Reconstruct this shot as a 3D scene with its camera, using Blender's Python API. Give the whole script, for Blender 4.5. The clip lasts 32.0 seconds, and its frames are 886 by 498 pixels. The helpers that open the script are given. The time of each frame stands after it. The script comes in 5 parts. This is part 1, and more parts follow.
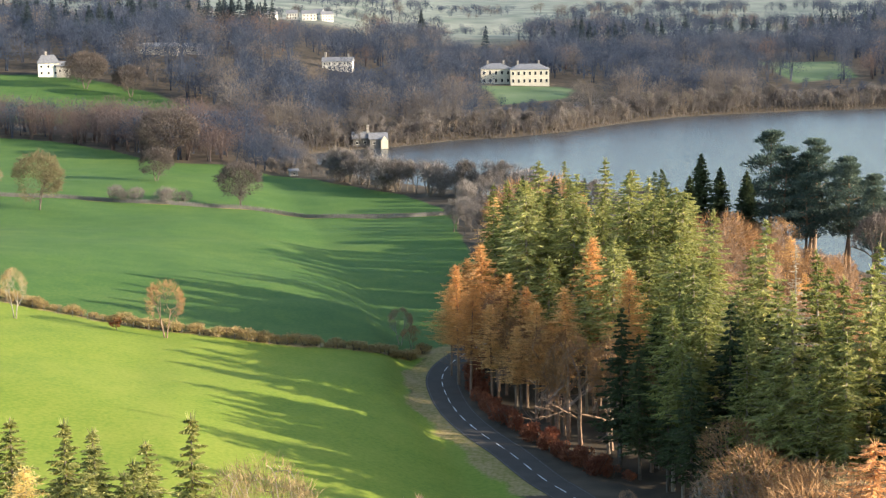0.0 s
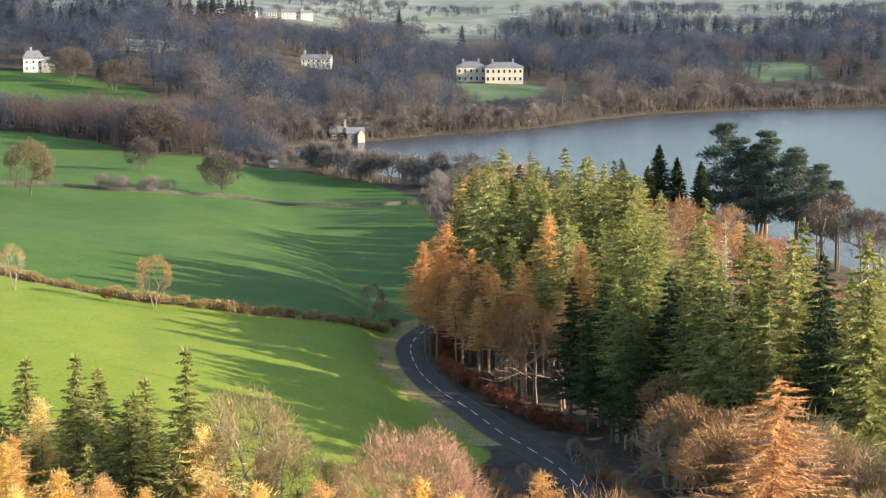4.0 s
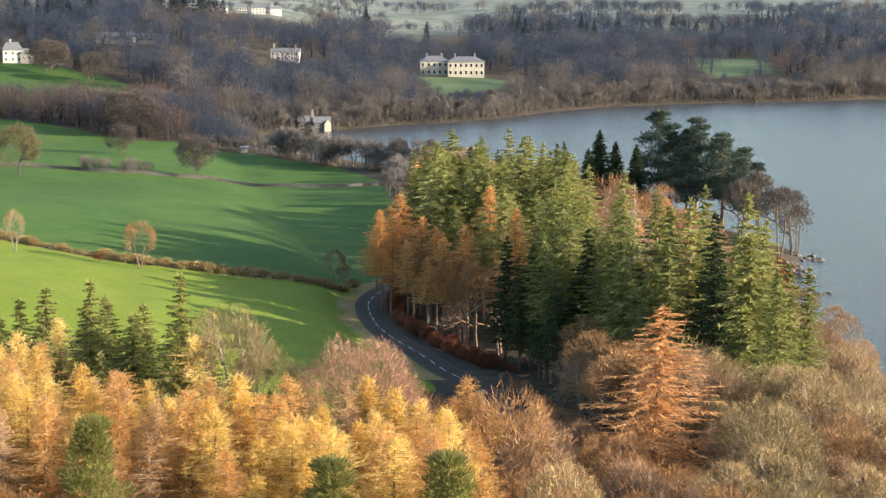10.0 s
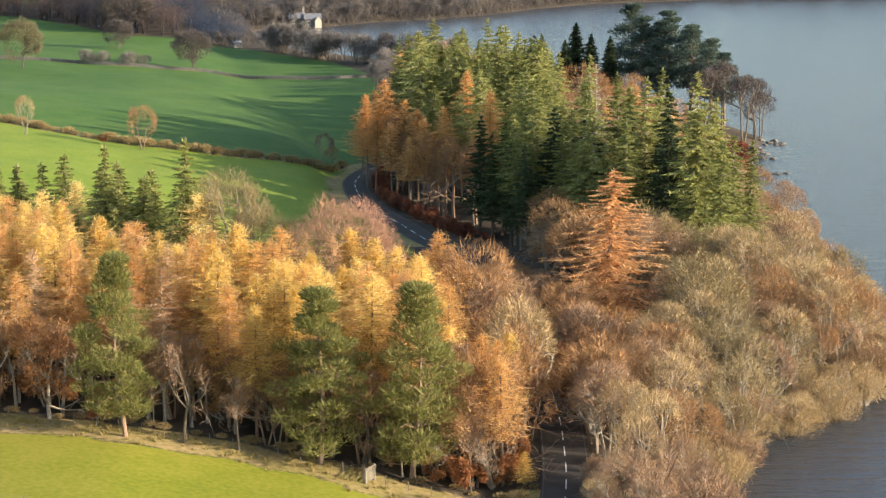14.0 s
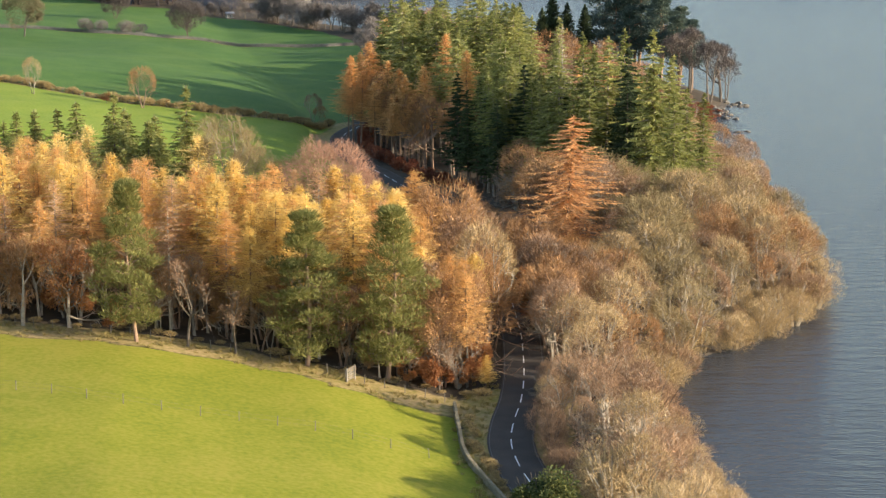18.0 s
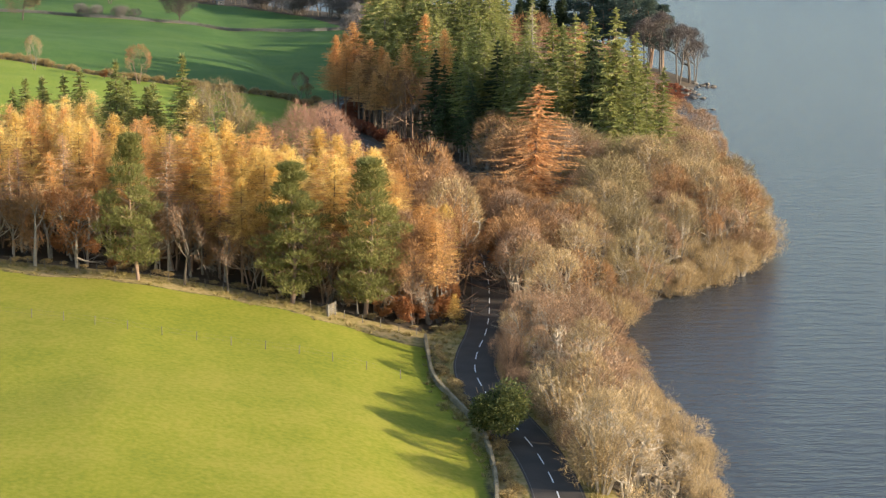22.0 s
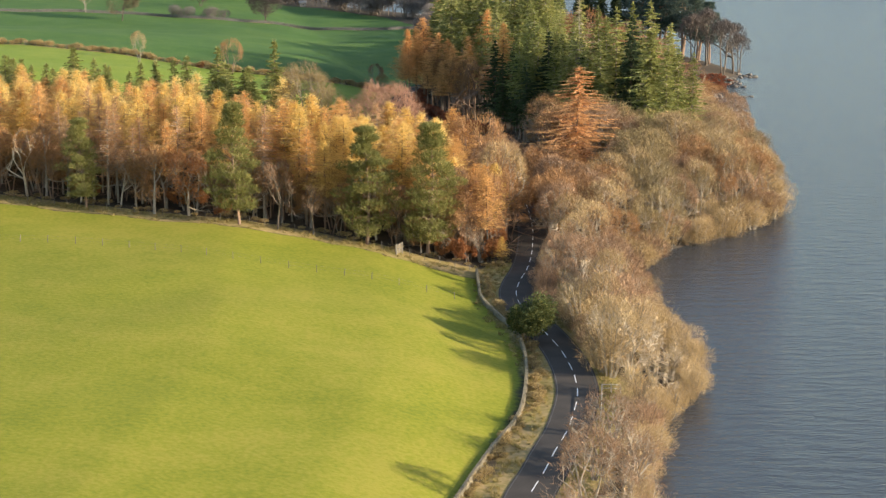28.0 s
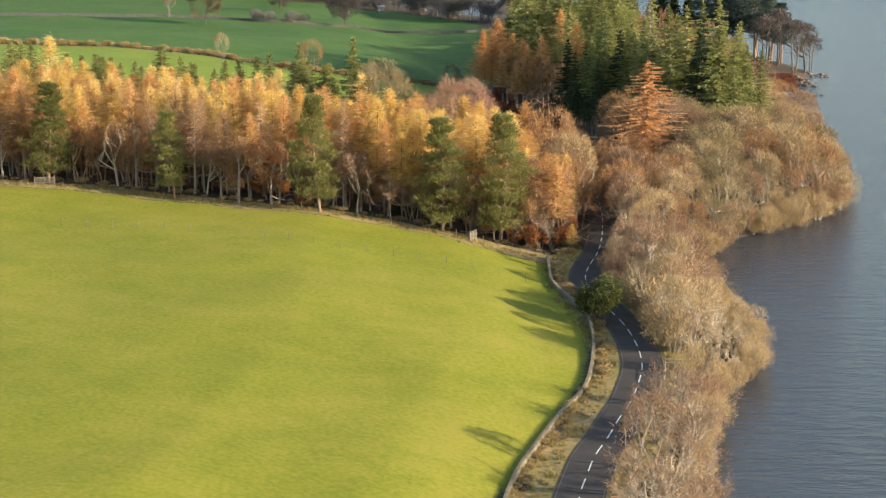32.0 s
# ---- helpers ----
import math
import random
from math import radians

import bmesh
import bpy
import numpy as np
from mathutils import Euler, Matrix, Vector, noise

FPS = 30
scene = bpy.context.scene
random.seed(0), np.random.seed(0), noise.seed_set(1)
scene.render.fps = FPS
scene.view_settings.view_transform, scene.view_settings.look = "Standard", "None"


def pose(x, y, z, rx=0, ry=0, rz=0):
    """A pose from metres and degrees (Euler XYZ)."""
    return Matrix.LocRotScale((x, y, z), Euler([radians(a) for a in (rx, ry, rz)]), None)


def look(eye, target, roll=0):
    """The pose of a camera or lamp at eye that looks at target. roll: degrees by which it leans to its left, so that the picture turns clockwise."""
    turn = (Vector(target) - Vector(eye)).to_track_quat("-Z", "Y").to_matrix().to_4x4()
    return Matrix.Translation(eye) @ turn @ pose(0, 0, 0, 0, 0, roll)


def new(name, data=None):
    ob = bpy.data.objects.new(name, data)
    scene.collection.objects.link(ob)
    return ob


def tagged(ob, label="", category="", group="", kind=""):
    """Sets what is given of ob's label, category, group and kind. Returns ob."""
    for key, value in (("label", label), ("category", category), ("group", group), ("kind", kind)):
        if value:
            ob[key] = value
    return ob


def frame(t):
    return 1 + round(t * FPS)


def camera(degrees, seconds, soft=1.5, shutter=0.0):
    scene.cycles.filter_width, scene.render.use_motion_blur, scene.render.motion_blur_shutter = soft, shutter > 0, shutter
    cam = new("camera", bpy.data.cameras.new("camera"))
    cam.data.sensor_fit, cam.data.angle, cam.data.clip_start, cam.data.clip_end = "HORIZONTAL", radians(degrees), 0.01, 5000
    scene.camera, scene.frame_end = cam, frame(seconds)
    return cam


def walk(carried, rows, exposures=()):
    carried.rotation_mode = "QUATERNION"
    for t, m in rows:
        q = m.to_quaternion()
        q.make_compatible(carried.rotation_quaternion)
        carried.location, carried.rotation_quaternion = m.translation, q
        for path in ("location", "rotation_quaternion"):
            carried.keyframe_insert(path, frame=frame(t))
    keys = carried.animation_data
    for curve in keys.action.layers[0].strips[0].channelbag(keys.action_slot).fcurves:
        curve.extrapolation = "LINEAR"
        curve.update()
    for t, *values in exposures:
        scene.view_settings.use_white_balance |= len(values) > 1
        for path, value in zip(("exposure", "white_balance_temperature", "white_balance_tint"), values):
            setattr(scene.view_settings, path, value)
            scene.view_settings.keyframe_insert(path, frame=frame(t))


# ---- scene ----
cam = camera(27.03, 32.0, soft=1.3)
PATH = [
    (0, (0.00, 0.00, 70.00), (-0.00, 197.86, 40.82), -0.72),
    (0.5, (0.27, -4.11, 69.90), (0.70, 193.75, 40.70), -0.66),
    (1, (0.52, -8.04, 69.80), (1.38, 189.81, 40.58), -0.59),
    (1.5, (0.77, -11.62, 69.72), (1.98, 186.23, 40.48), -0.60),
    (2, (0.97, -14.76, 69.63), (2.49, 183.08, 40.40), -0.51),
    (2.5, (1.14, -17.43, 69.61), (2.92, 180.41, 40.38), -0.51),
    (3, (1.31, -19.77, 69.62), (3.26, 178.08, 40.42), -0.47),
    (3.5, (1.48, -22.03, 69.63), (3.57, 175.82, 40.49), -0.39),
    (5.5, (2.58, -35.54, 69.63), (5.75, 162.30, 40.48), -0.40),
    (6, (2.78, -39.11, 69.64), (6.22, 158.72, 40.49), -0.33),
    (6.5, (3.00, -42.79, 69.67), (6.75, 155.04, 40.50), -0.26),
    (7, (3.19, -46.52, 69.72), (7.23, 151.29, 40.54), -0.23),
    (7.5, (3.33, -50.25, 69.77), (7.70, 147.56, 40.55), -0.17),
    (8, (3.42, -53.85, 69.78), (8.11, 143.94, 40.51), -0.06),
    (8.5, (3.53, -57.28, 69.76), (8.53, 140.50, 40.47), -0.05),
    (9, (3.63, -60.58, 69.81), (8.90, 137.19, 40.49), 0.01),
    (9.5, (3.77, -63.95, 69.87), (9.32, 133.80, 40.47), 0.04),
    (10, (3.95, -67.44, 69.91), (9.74, 130.30, 40.43), 0.04),
    (10.5, (4.14, -71.10, 69.87), (10.21, 126.61, 40.34), 0.06),
    (11, (4.37, -74.87, 69.86), (10.54, 122.74, 39.65), 0.05),
    (11.5, (4.60, -78.54, 69.87), (10.72, 118.85, 38.28), -0.02),
    (12, (4.79, -82.14, 69.84), (10.94, 114.99, 36.65), 0.03),
    (12.5, (4.99, -85.73, 69.76), (11.18, 111.11, 34.88), 0.03),
    (13, (5.21, -89.30, 69.69), (11.48, 107.24, 33.20), 0.01),
    (13.5, (5.46, -92.91, 69.61), (11.83, 103.30, 31.37), -0.05),
    (14, (5.62, -96.51, 69.64), (12.10, 99.37, 29.79), -0.05),
    (14.5, (5.83, -100.15, 69.69), (12.38, 95.47, 28.57), -0.06),
    (16.5, (6.57, -114.99, 69.47), (13.54, 80.34, 27.04), 0.01),
    (17, (6.72, -118.66, 69.34), (13.83, 76.68, 27.01), 0.03),
    (17.5, (6.89, -122.11, 69.25), (14.15, 73.25, 27.04), -0.01),
    (18, (7.04, -125.36, 69.12), (14.47, 70.01, 27.00), -0.01),
    (18.5, (7.19, -128.48, 68.95), (14.80, 66.88, 26.81), 0.02),
    (19, (7.36, -131.63, 68.75), (15.12, 63.72, 26.58), 0.03),
    (19.5, (7.54, -134.82, 68.57), (15.45, 60.52, 26.36), 0.10),
    (20, (7.69, -138.03, 68.43), (15.75, 57.29, 26.16), 0.10),
    (20.5, (7.82, -141.20, 68.36), (16.06, 54.08, 25.97), 0.15),
    (21, (8.00, -144.43, 68.24), (16.39, 50.83, 25.79), 0.16),
    (21.5, (8.18, -147.62, 68.13), (16.69, 47.62, 25.58), 0.21),
    (22, (8.32, -150.69, 67.98), (16.97, 44.53, 25.38), 0.23),
    (22.5, (8.51, -153.63, 67.88), (17.27, 41.56, 25.17), 0.26),
    (23, (8.72, -156.58, 67.92), (17.48, 38.60, 25.17), 0.31),
    (23.5, (8.71, -159.87, 68.13), (17.68, 35.30, 25.37), 0.24),
    (24, (8.79, -163.94, 68.42), (17.84, 31.25, 25.74), 0.29),
    (24.5, (9.09, -169.20, 68.66), (17.67, 26.01, 25.98), 0.23),
    (25, (9.52, -175.18, 68.94), (16.66, 20.09, 26.30), 0.18),
    (25.5, (9.92, -181.13, 69.29), (15.63, 14.21, 26.74), 0.06),
    (27.5, (10.72, -199.25, 69.61), (11.80, -3.71, 27.63), -0.21),
    (28, (10.97, -202.38, 69.65), (11.09, -6.81, 27.76), -0.30),
    (28.5, (11.25, -205.17, 69.69), (10.35, -9.59, 27.86), -0.31),
    (29, (11.42, -207.58, 69.69), (9.58, -11.99, 27.96), -0.40),
    (29.5, (11.46, -209.55, 69.68), (8.62, -13.95, 28.04), -0.47),
    (30, (11.45, -211.07, 69.56), (7.66, -15.46, 28.07), -0.58),
    (30.5, (11.54, -212.16, 69.37), (6.67, -16.54, 28.02), -0.63),
    (31, (11.65, -213.03, 69.12), (5.70, -17.41, 27.91), -0.73),
    (31.5, (11.78, -213.85, 68.83), (4.51, -18.25, 27.78), -0.78),
    (32, (11.94, -214.75, 68.52), (3.60, -19.15, 27.61), -0.77),
]
walk(cam, [(t, look(eye, target, roll)) for t, eye, target, roll in PATH], [(0, 1.58), (3, 1.54), (6, 1.42), (10, 1.36), (15, 1.37), (19, 1.24), (23, 1.17), (32, 1.12)])

# ---- light ----
SUN_AZ = radians(108)      # clockwise from +y, where the sun stands
SUN_EL = radians(15.5)
world = bpy.data.worlds.new("sky")
scene.world = world
world.use_nodes = True
wn = world.node_tree
sky = wn.nodes.new("ShaderNodeTexSky")
sky.sky_type = "NISHITA"
sky.sun_disc = False
sky.sun_elevation = SUN_EL
sky.sun_rotation = SUN_AZ
wn.links.new(sky.outputs[0], wn.nodes["Background"].inputs[0])
wn.nodes["Background"].inputs[1].default_value = 0.145
sun = new("sun", bpy.data.lights.new("sun", "SUN"))
sun.data.energy = 4.8
sun.data.angle = radians(0.5)
sun.data.color = (1.0, 0.86, 0.68)
sun_way = Vector((math.sin(SUN_AZ) * math.cos(SUN_EL), math.cos(SUN_AZ) * math.cos(SUN_EL), math.sin(SUN_EL)))
sun.rotation_mode = "QUATERNION"
sun.rotation_quaternion = (sun_way).to_track_quat("Z", "Y")
sun.location = sun_way * 500


# ---- materials ----
def mat(name):
    m = bpy.data.materials.new(name)
    m.use_nodes = True
    return m, m.node_tree.nodes, m.node_tree.links, m.node_tree.nodes["Principled BSDF"]


def ramp(nodes, stops):
    r = nodes.new("ShaderNodeValToRGB")
    el = r.color_ramp.elements
    while len(el) < len(stops):
        el.new(0.5)
    for e, (p, c) in zip(el, stops):
        e.position, e.color = p, (*c, 1)
    return r


def leaf_mat(name, colours, spread=0.5, rough=0.75, translucent=0.48):
    """Foliage or twigs: each leaf or spray takes its own tone, and each tree is shifted as a whole."""
    m, n, l, p = mat(name)
    geo, info = n.new("ShaderNodeNewGeometry"), n.new("ShaderNodeObjectInfo")
    mix = n.new("ShaderNodeMath"); mix.operation = "MULTIPLY_ADD"
    l.new(geo.outputs["Random Per Island"], mix.inputs[0]); mix.inputs[1].default_value = spread
    sc = n.new("ShaderNodeMath"); sc.operation = "MULTIPLY"
    l.new(info.outputs["Random"], sc.inputs[0]); sc.inputs[1].default_value = 1 - spread
    l.new(sc.outputs[0], mix.inputs[2])
    k = len(colours) - 1
    r = ramp(n, [(i / k, c) for i, c in enumerate(colours)])
    l.new(mix.outputs[0], r.inputs[0])
    l.new(r.outputs[0], p.inputs["Base Color"])
    p.inputs["Roughness"].default_value = rough
    p.inputs["Specular IOR Level"].default_value = 0.2
    if translucent:
        t = n.new("ShaderNodeBsdfTranslucent"); l.new(r.outputs[0], t.inputs[0])
        ms = n.new("ShaderNodeMixShader"); ms.inputs[0].default_value = translucent
        l.new(p.outputs[0], ms.inputs[1]); l.new(t.outputs[0], ms.inputs[2])
        l.new(ms.outputs[0], n["Material Output"].inputs[0])
    return m


def rough_mat(name, a, b, scale, rough=0.85, bump=0.3, fine=8.0, metal=0.0):
    """A plain weathered surface: two tones, coarse stains and fine grain with relief."""
    m, n, l, p = mat(name)
    tc = n.new("ShaderNodeTexCoord")
    n1, n2 = n.new("ShaderNodeTexNoise"), n.new("ShaderNodeTexNoise")
    n1.inputs["Scale"].default_value, n2.inputs["Scale"].default_value = scale, scale * fine
    n1.inputs["Detail"].default_value = n2.inputs["Detail"].default_value = 6
    l.new(tc.outputs["Object"], n1.inputs[0]); l.new(tc.outputs["Object"], n2.inputs[0])
    mx = n.new("ShaderNodeMath"); mx.operation = "MULTIPLY_ADD"; mx.inputs[1].default_value = 0.5
    hf = n.new("ShaderNodeMath"); hf.operation = "MULTIPLY"; hf.inputs[1].default_value = 0.5
    l.new(n1.outputs[0], mx.inputs[0]); l.new(n2.outputs[0], hf.inputs[0]); l.new(hf.outputs[0], mx.inputs[2])
    r = ramp(n, [(0.32, a), (0.68, b)])
    l.new(mx.outputs[0], r.inputs[0]); l.new(r.outputs[0], p.inputs["Base Color"])
    p.inputs["Roughness"].default_value, p.inputs["Metallic"].default_value = rough, metal
    bm = n.new("ShaderNodeBump"); bm.inputs["Strength"].default_value = bump
    l.new(n2.outputs[0], bm.inputs["Height"]); l.new(bm.outputs[0], p.inputs["Normal"])
    return m


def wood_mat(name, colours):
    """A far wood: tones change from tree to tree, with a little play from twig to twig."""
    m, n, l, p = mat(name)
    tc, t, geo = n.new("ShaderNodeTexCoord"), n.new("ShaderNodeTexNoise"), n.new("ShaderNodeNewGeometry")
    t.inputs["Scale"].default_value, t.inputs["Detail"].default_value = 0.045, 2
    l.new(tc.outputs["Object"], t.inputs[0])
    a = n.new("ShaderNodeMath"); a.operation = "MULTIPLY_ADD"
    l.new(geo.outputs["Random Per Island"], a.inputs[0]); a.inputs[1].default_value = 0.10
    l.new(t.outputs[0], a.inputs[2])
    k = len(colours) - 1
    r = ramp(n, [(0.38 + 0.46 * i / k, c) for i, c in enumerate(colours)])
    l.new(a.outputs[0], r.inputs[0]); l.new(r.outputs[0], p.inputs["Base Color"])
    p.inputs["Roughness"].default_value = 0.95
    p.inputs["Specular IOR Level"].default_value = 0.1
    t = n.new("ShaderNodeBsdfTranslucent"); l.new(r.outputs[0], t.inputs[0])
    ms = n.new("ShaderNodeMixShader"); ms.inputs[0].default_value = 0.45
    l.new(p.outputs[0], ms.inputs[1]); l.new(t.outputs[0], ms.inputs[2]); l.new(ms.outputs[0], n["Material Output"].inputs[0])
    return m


M = dict(
    spruce=leaf_mat("spruce needles", [(0.076, 0.095, 0.028), (0.22, 0.235, 0.07), (0.35, 0.35, 0.12), (0.49, 0.465, 0.195)], 0.6, 0.75, 0.5),
    darkfir=leaf_mat("dark fir needles", [(0.028, 0.042, 0.022), (0.068, 0.092, 0.042), (0.13, 0.155, 0.065)]),
    pine=leaf_mat("pine needles", [(0.07, 0.078, 0.025), (0.18, 0.18, 0.055), (0.36, 0.33, 0.12)], 0.6, 0.75, 0.48),
    darkpine=leaf_mat("blue green pine needles", [(0.03, 0.05, 0.043), (0.062, 0.093, 0.075), (0.125, 0.155, 0.115)]),
    larch_gold=leaf_mat("golden larch needles", [(0.57, 0.385, 0.115), (0.79, 0.59, 0.21), (0.91, 0.74, 0.34)], 0.4, 0.8, 0.68),
    larch_yellow=leaf_mat("bright yellow larch needles", [(0.56, 0.37, 0.095), (0.71, 0.50, 0.16), (0.82, 0.63, 0.27)], 0.6, 0.8, 0.6),
    larch_orange=leaf_mat("tawny larch needles", [(0.48, 0.27, 0.095), (0.68, 0.41, 0.16), (0.83, 0.565, 0.255)], 0.45, 0.8, 0.66),
    larch_thin=leaf_mat("thin tawny larch twigs", [(0.36, 0.20, 0.10), (0.54, 0.33, 0.17), (0.70, 0.48, 0.27)], 0.4, 0.8, 0.5),
    larch_edge=leaf_mat("orange gold larch needles", [(0.48, 0.235, 0.085), (0.69, 0.385, 0.15), (0.83, 0.55, 0.245)], 0.5, 0.8, 0.62),
    larch_rust=leaf_mat("rust brown larch needles", [(0.46, 0.235, 0.10), (0.65, 0.37, 0.165), (0.79, 0.50, 0.26)], 0.6, 0.8, 0.6),
    twig_buff=leaf_mat("buff bare twigs", [(0.24, 0.165, 0.08), (0.39, 0.28, 0.14), (0.57, 0.43, 0.24)], 0.55, 0.8, 0.2),
    twig_brown=leaf_mat("brown bare twigs", [(0.175, 0.105, 0.062), (0.29, 0.18, 0.107), (0.43, 0.28, 0.17)], 0.55, 0.8, 0.2),
    twig_red=leaf_mat("reddish brown bare twigs", [(0.195, 0.10, 0.044), (0.32, 0.175, 0.077), (0.46, 0.275, 0.13)], 0.55, 0.8, 0.2),
    twig_olive=leaf_mat("olive brown bare twigs", [(0.155, 0.118, 0.056), (0.27, 0.205, 0.10), (0.41, 0.325, 0.17)], 0.55, 0.8, 0.2),
    twig_mauve=leaf_mat("mauve brown twigs", [(0.22, 0.118, 0.078), (0.34, 0.195, 0.13), (0.46, 0.28, 0.19)], 0.4, 0.8, 0.2),
    twig_rust=leaf_mat("orange brown twigs", [(0.22, 0.115, 0.045), (0.37, 0.20, 0.08), (0.52, 0.31, 0.14)], 0.5, 0.8, 0.25),
    bleached=leaf_mat("bleached dead twigs", [(0.30, 0.25, 0.17), (0.45, 0.39, 0.28), (0.58, 0.52, 0.40)], 0.6, 0.85, 0.1),
    beech=leaf_mat("copper beech leaves", [(0.22, 0.09, 0.04), (0.36, 0.16, 0.065), (0.48, 0.25, 0.10)], 0.6),
    # copper beech again, with the shade under the trees put into its colour
    beech_shaded=leaf_mat("shade darkened copper beech leaves", [(0.13, 0.045, 0.03), (0.22, 0.08, 0.045), (0.32, 0.13, 0.065)], 0.6),
    # Bluish distance haze is mixed into these far crown and conifer colours
    far_twig=wood_mat("haze blue grey bare crowns", [(0.036, 0.051, 0.082), (0.056, 0.071, 0.105), (0.086, 0.096, 0.127), (0.134, 0.132, 0.142)]),
    far_buff=wood_mat("buff grey bare crowns", [(0.10, 0.092, 0.092), (0.155, 0.136, 0.124), (0.235, 0.197, 0.16)]),
    far_rust=wood_mat("hazed rust bare crowns", [(0.09, 0.077, 0.08), (0.14, 0.104, 0.094), (0.21, 0.135, 0.102)]),
    far_fir=wood_mat("hazed dark conifers", [(0.035, 0.05, 0.062), (0.052, 0.07, 0.08), (0.075, 0.09, 0.095)]),
    far_bare=leaf_mat("grey buff twigs", [(0.095, 0.084, 0.082), (0.155, 0.136, 0.126), (0.235, 0.205, 0.18)], 0.5, 0.9, 0.1),
    # brown twigs darkened in colour to stand for cloud shade
    far_shaded=leaf_mat("shade darkened brown twigs", [(0.075, 0.064, 0.06), (0.105, 0.088, 0.08), (0.15, 0.12, 0.10)], 0.4, 0.9, 0.15),
    holly=leaf_mat("holly leaves", [(0.022, 0.038, 0.014), (0.075, 0.095, 0.03), (0.22, 0.21, 0.068)], 0.7, 0.5),
    bracken=leaf_mat("dead bracken", [(0.21, 0.145, 0.06), (0.34, 0.245, 0.105), (0.48, 0.36, 0.175)], 0.7, 0.9, 0.2),
    bark=rough_mat("grey brown bark", (0.06, 0.048, 0.038), (0.17, 0.135, 0.10), 1.5),
    bark_pale=rough_mat("pale lichen bark", (0.165, 0.137, 0.10), (0.36, 0.31, 0.24), 1.5),
    bark_pine=rough_mat("pine bark", (0.12, 0.07, 0.045), (0.30, 0.20, 0.13), 1.5),
    wallstone=rough_mat("mossy tan wall stone", (0.13, 0.11, 0.065), (0.32, 0.265, 0.175), 0.9),
    stone=rough_mat("grey field stone", (0.16, 0.15, 0.135), (0.36, 0.33, 0.29), 0.9),
    darkstone=rough_mat("dark slate walling", (0.07, 0.066, 0.06), (0.17, 0.158, 0.14), 0.9),
    shorestone=rough_mat("tan shore rock", (0.06, 0.052, 0.042), (0.18, 0.155, 0.122), 0.9),
    far_olive=leaf_mat("dull olive bare twigs", [(0.13, 0.112, 0.062), (0.19, 0.162, 0.09), (0.26, 0.225, 0.13)], 0.4, 0.9, 0.15),
    post=rough_mat("dark weathered post wood", (0.09, 0.078, 0.06), (0.20, 0.175, 0.14), 3.0),
    bark_limb=rough_mat("pale lichened limb bark", (0.30, 0.245, 0.175), (0.54, 0.47, 0.37), 1.5),
    # cream paint with shade and distance haze dimmed into its colour
    cream=rough_mat("shade dimmed cream house paint", (0.42, 0.38, 0.30), (0.55, 0.505, 0.405), 0.5, 0.85, 0.1),
    tuft=leaf_mat("rough verge grass", [(0.16, 0.15, 0.042), (0.27, 0.22, 0.075), (0.40, 0.305, 0.145)], 0.5, 0.9, 0.4),
    rail=rough_mat("pale silvered rail wood", (0.28, 0.25, 0.20), (0.48, 0.44, 0.36), 3.0),
    wood=rough_mat("weathered fence wood", (0.14, 0.12, 0.09), (0.29, 0.255, 0.20), 3.0),
    tarmac=rough_mat("tarmac", (0.05, 0.043, 0.037), (0.085, 0.073, 0.062), 0.35, 0.9, 0.1, 30),
    line=rough_mat("road paint", (0.55, 0.55, 0.53), (0.82, 0.82, 0.80), 2.0, 0.7, 0.05),
    edge=rough_mat("worn edge paint", (0.06, 0.055, 0.048), (0.15, 0.14, 0.12), 2.0, 0.8, 0.05),
    render=rough_mat("white lime render", (0.52, 0.49, 0.415), (0.70, 0.665, 0.585), 0.5, 0.85, 0.1),
    slate=rough_mat("slate roof", (0.10, 0.105, 0.115), (0.22, 0.22, 0.23), 0.8, 0.6, 0.2),
    glass_dark=rough_mat("dark window glass", (0.02, 0.022, 0.026), (0.035, 0.038, 0.042), 1.0, 0.12, 0.0),
)


M["tarmac"].node_tree.nodes["Principled BSDF"].inputs["Specular IOR Level"].default_value = 0.15


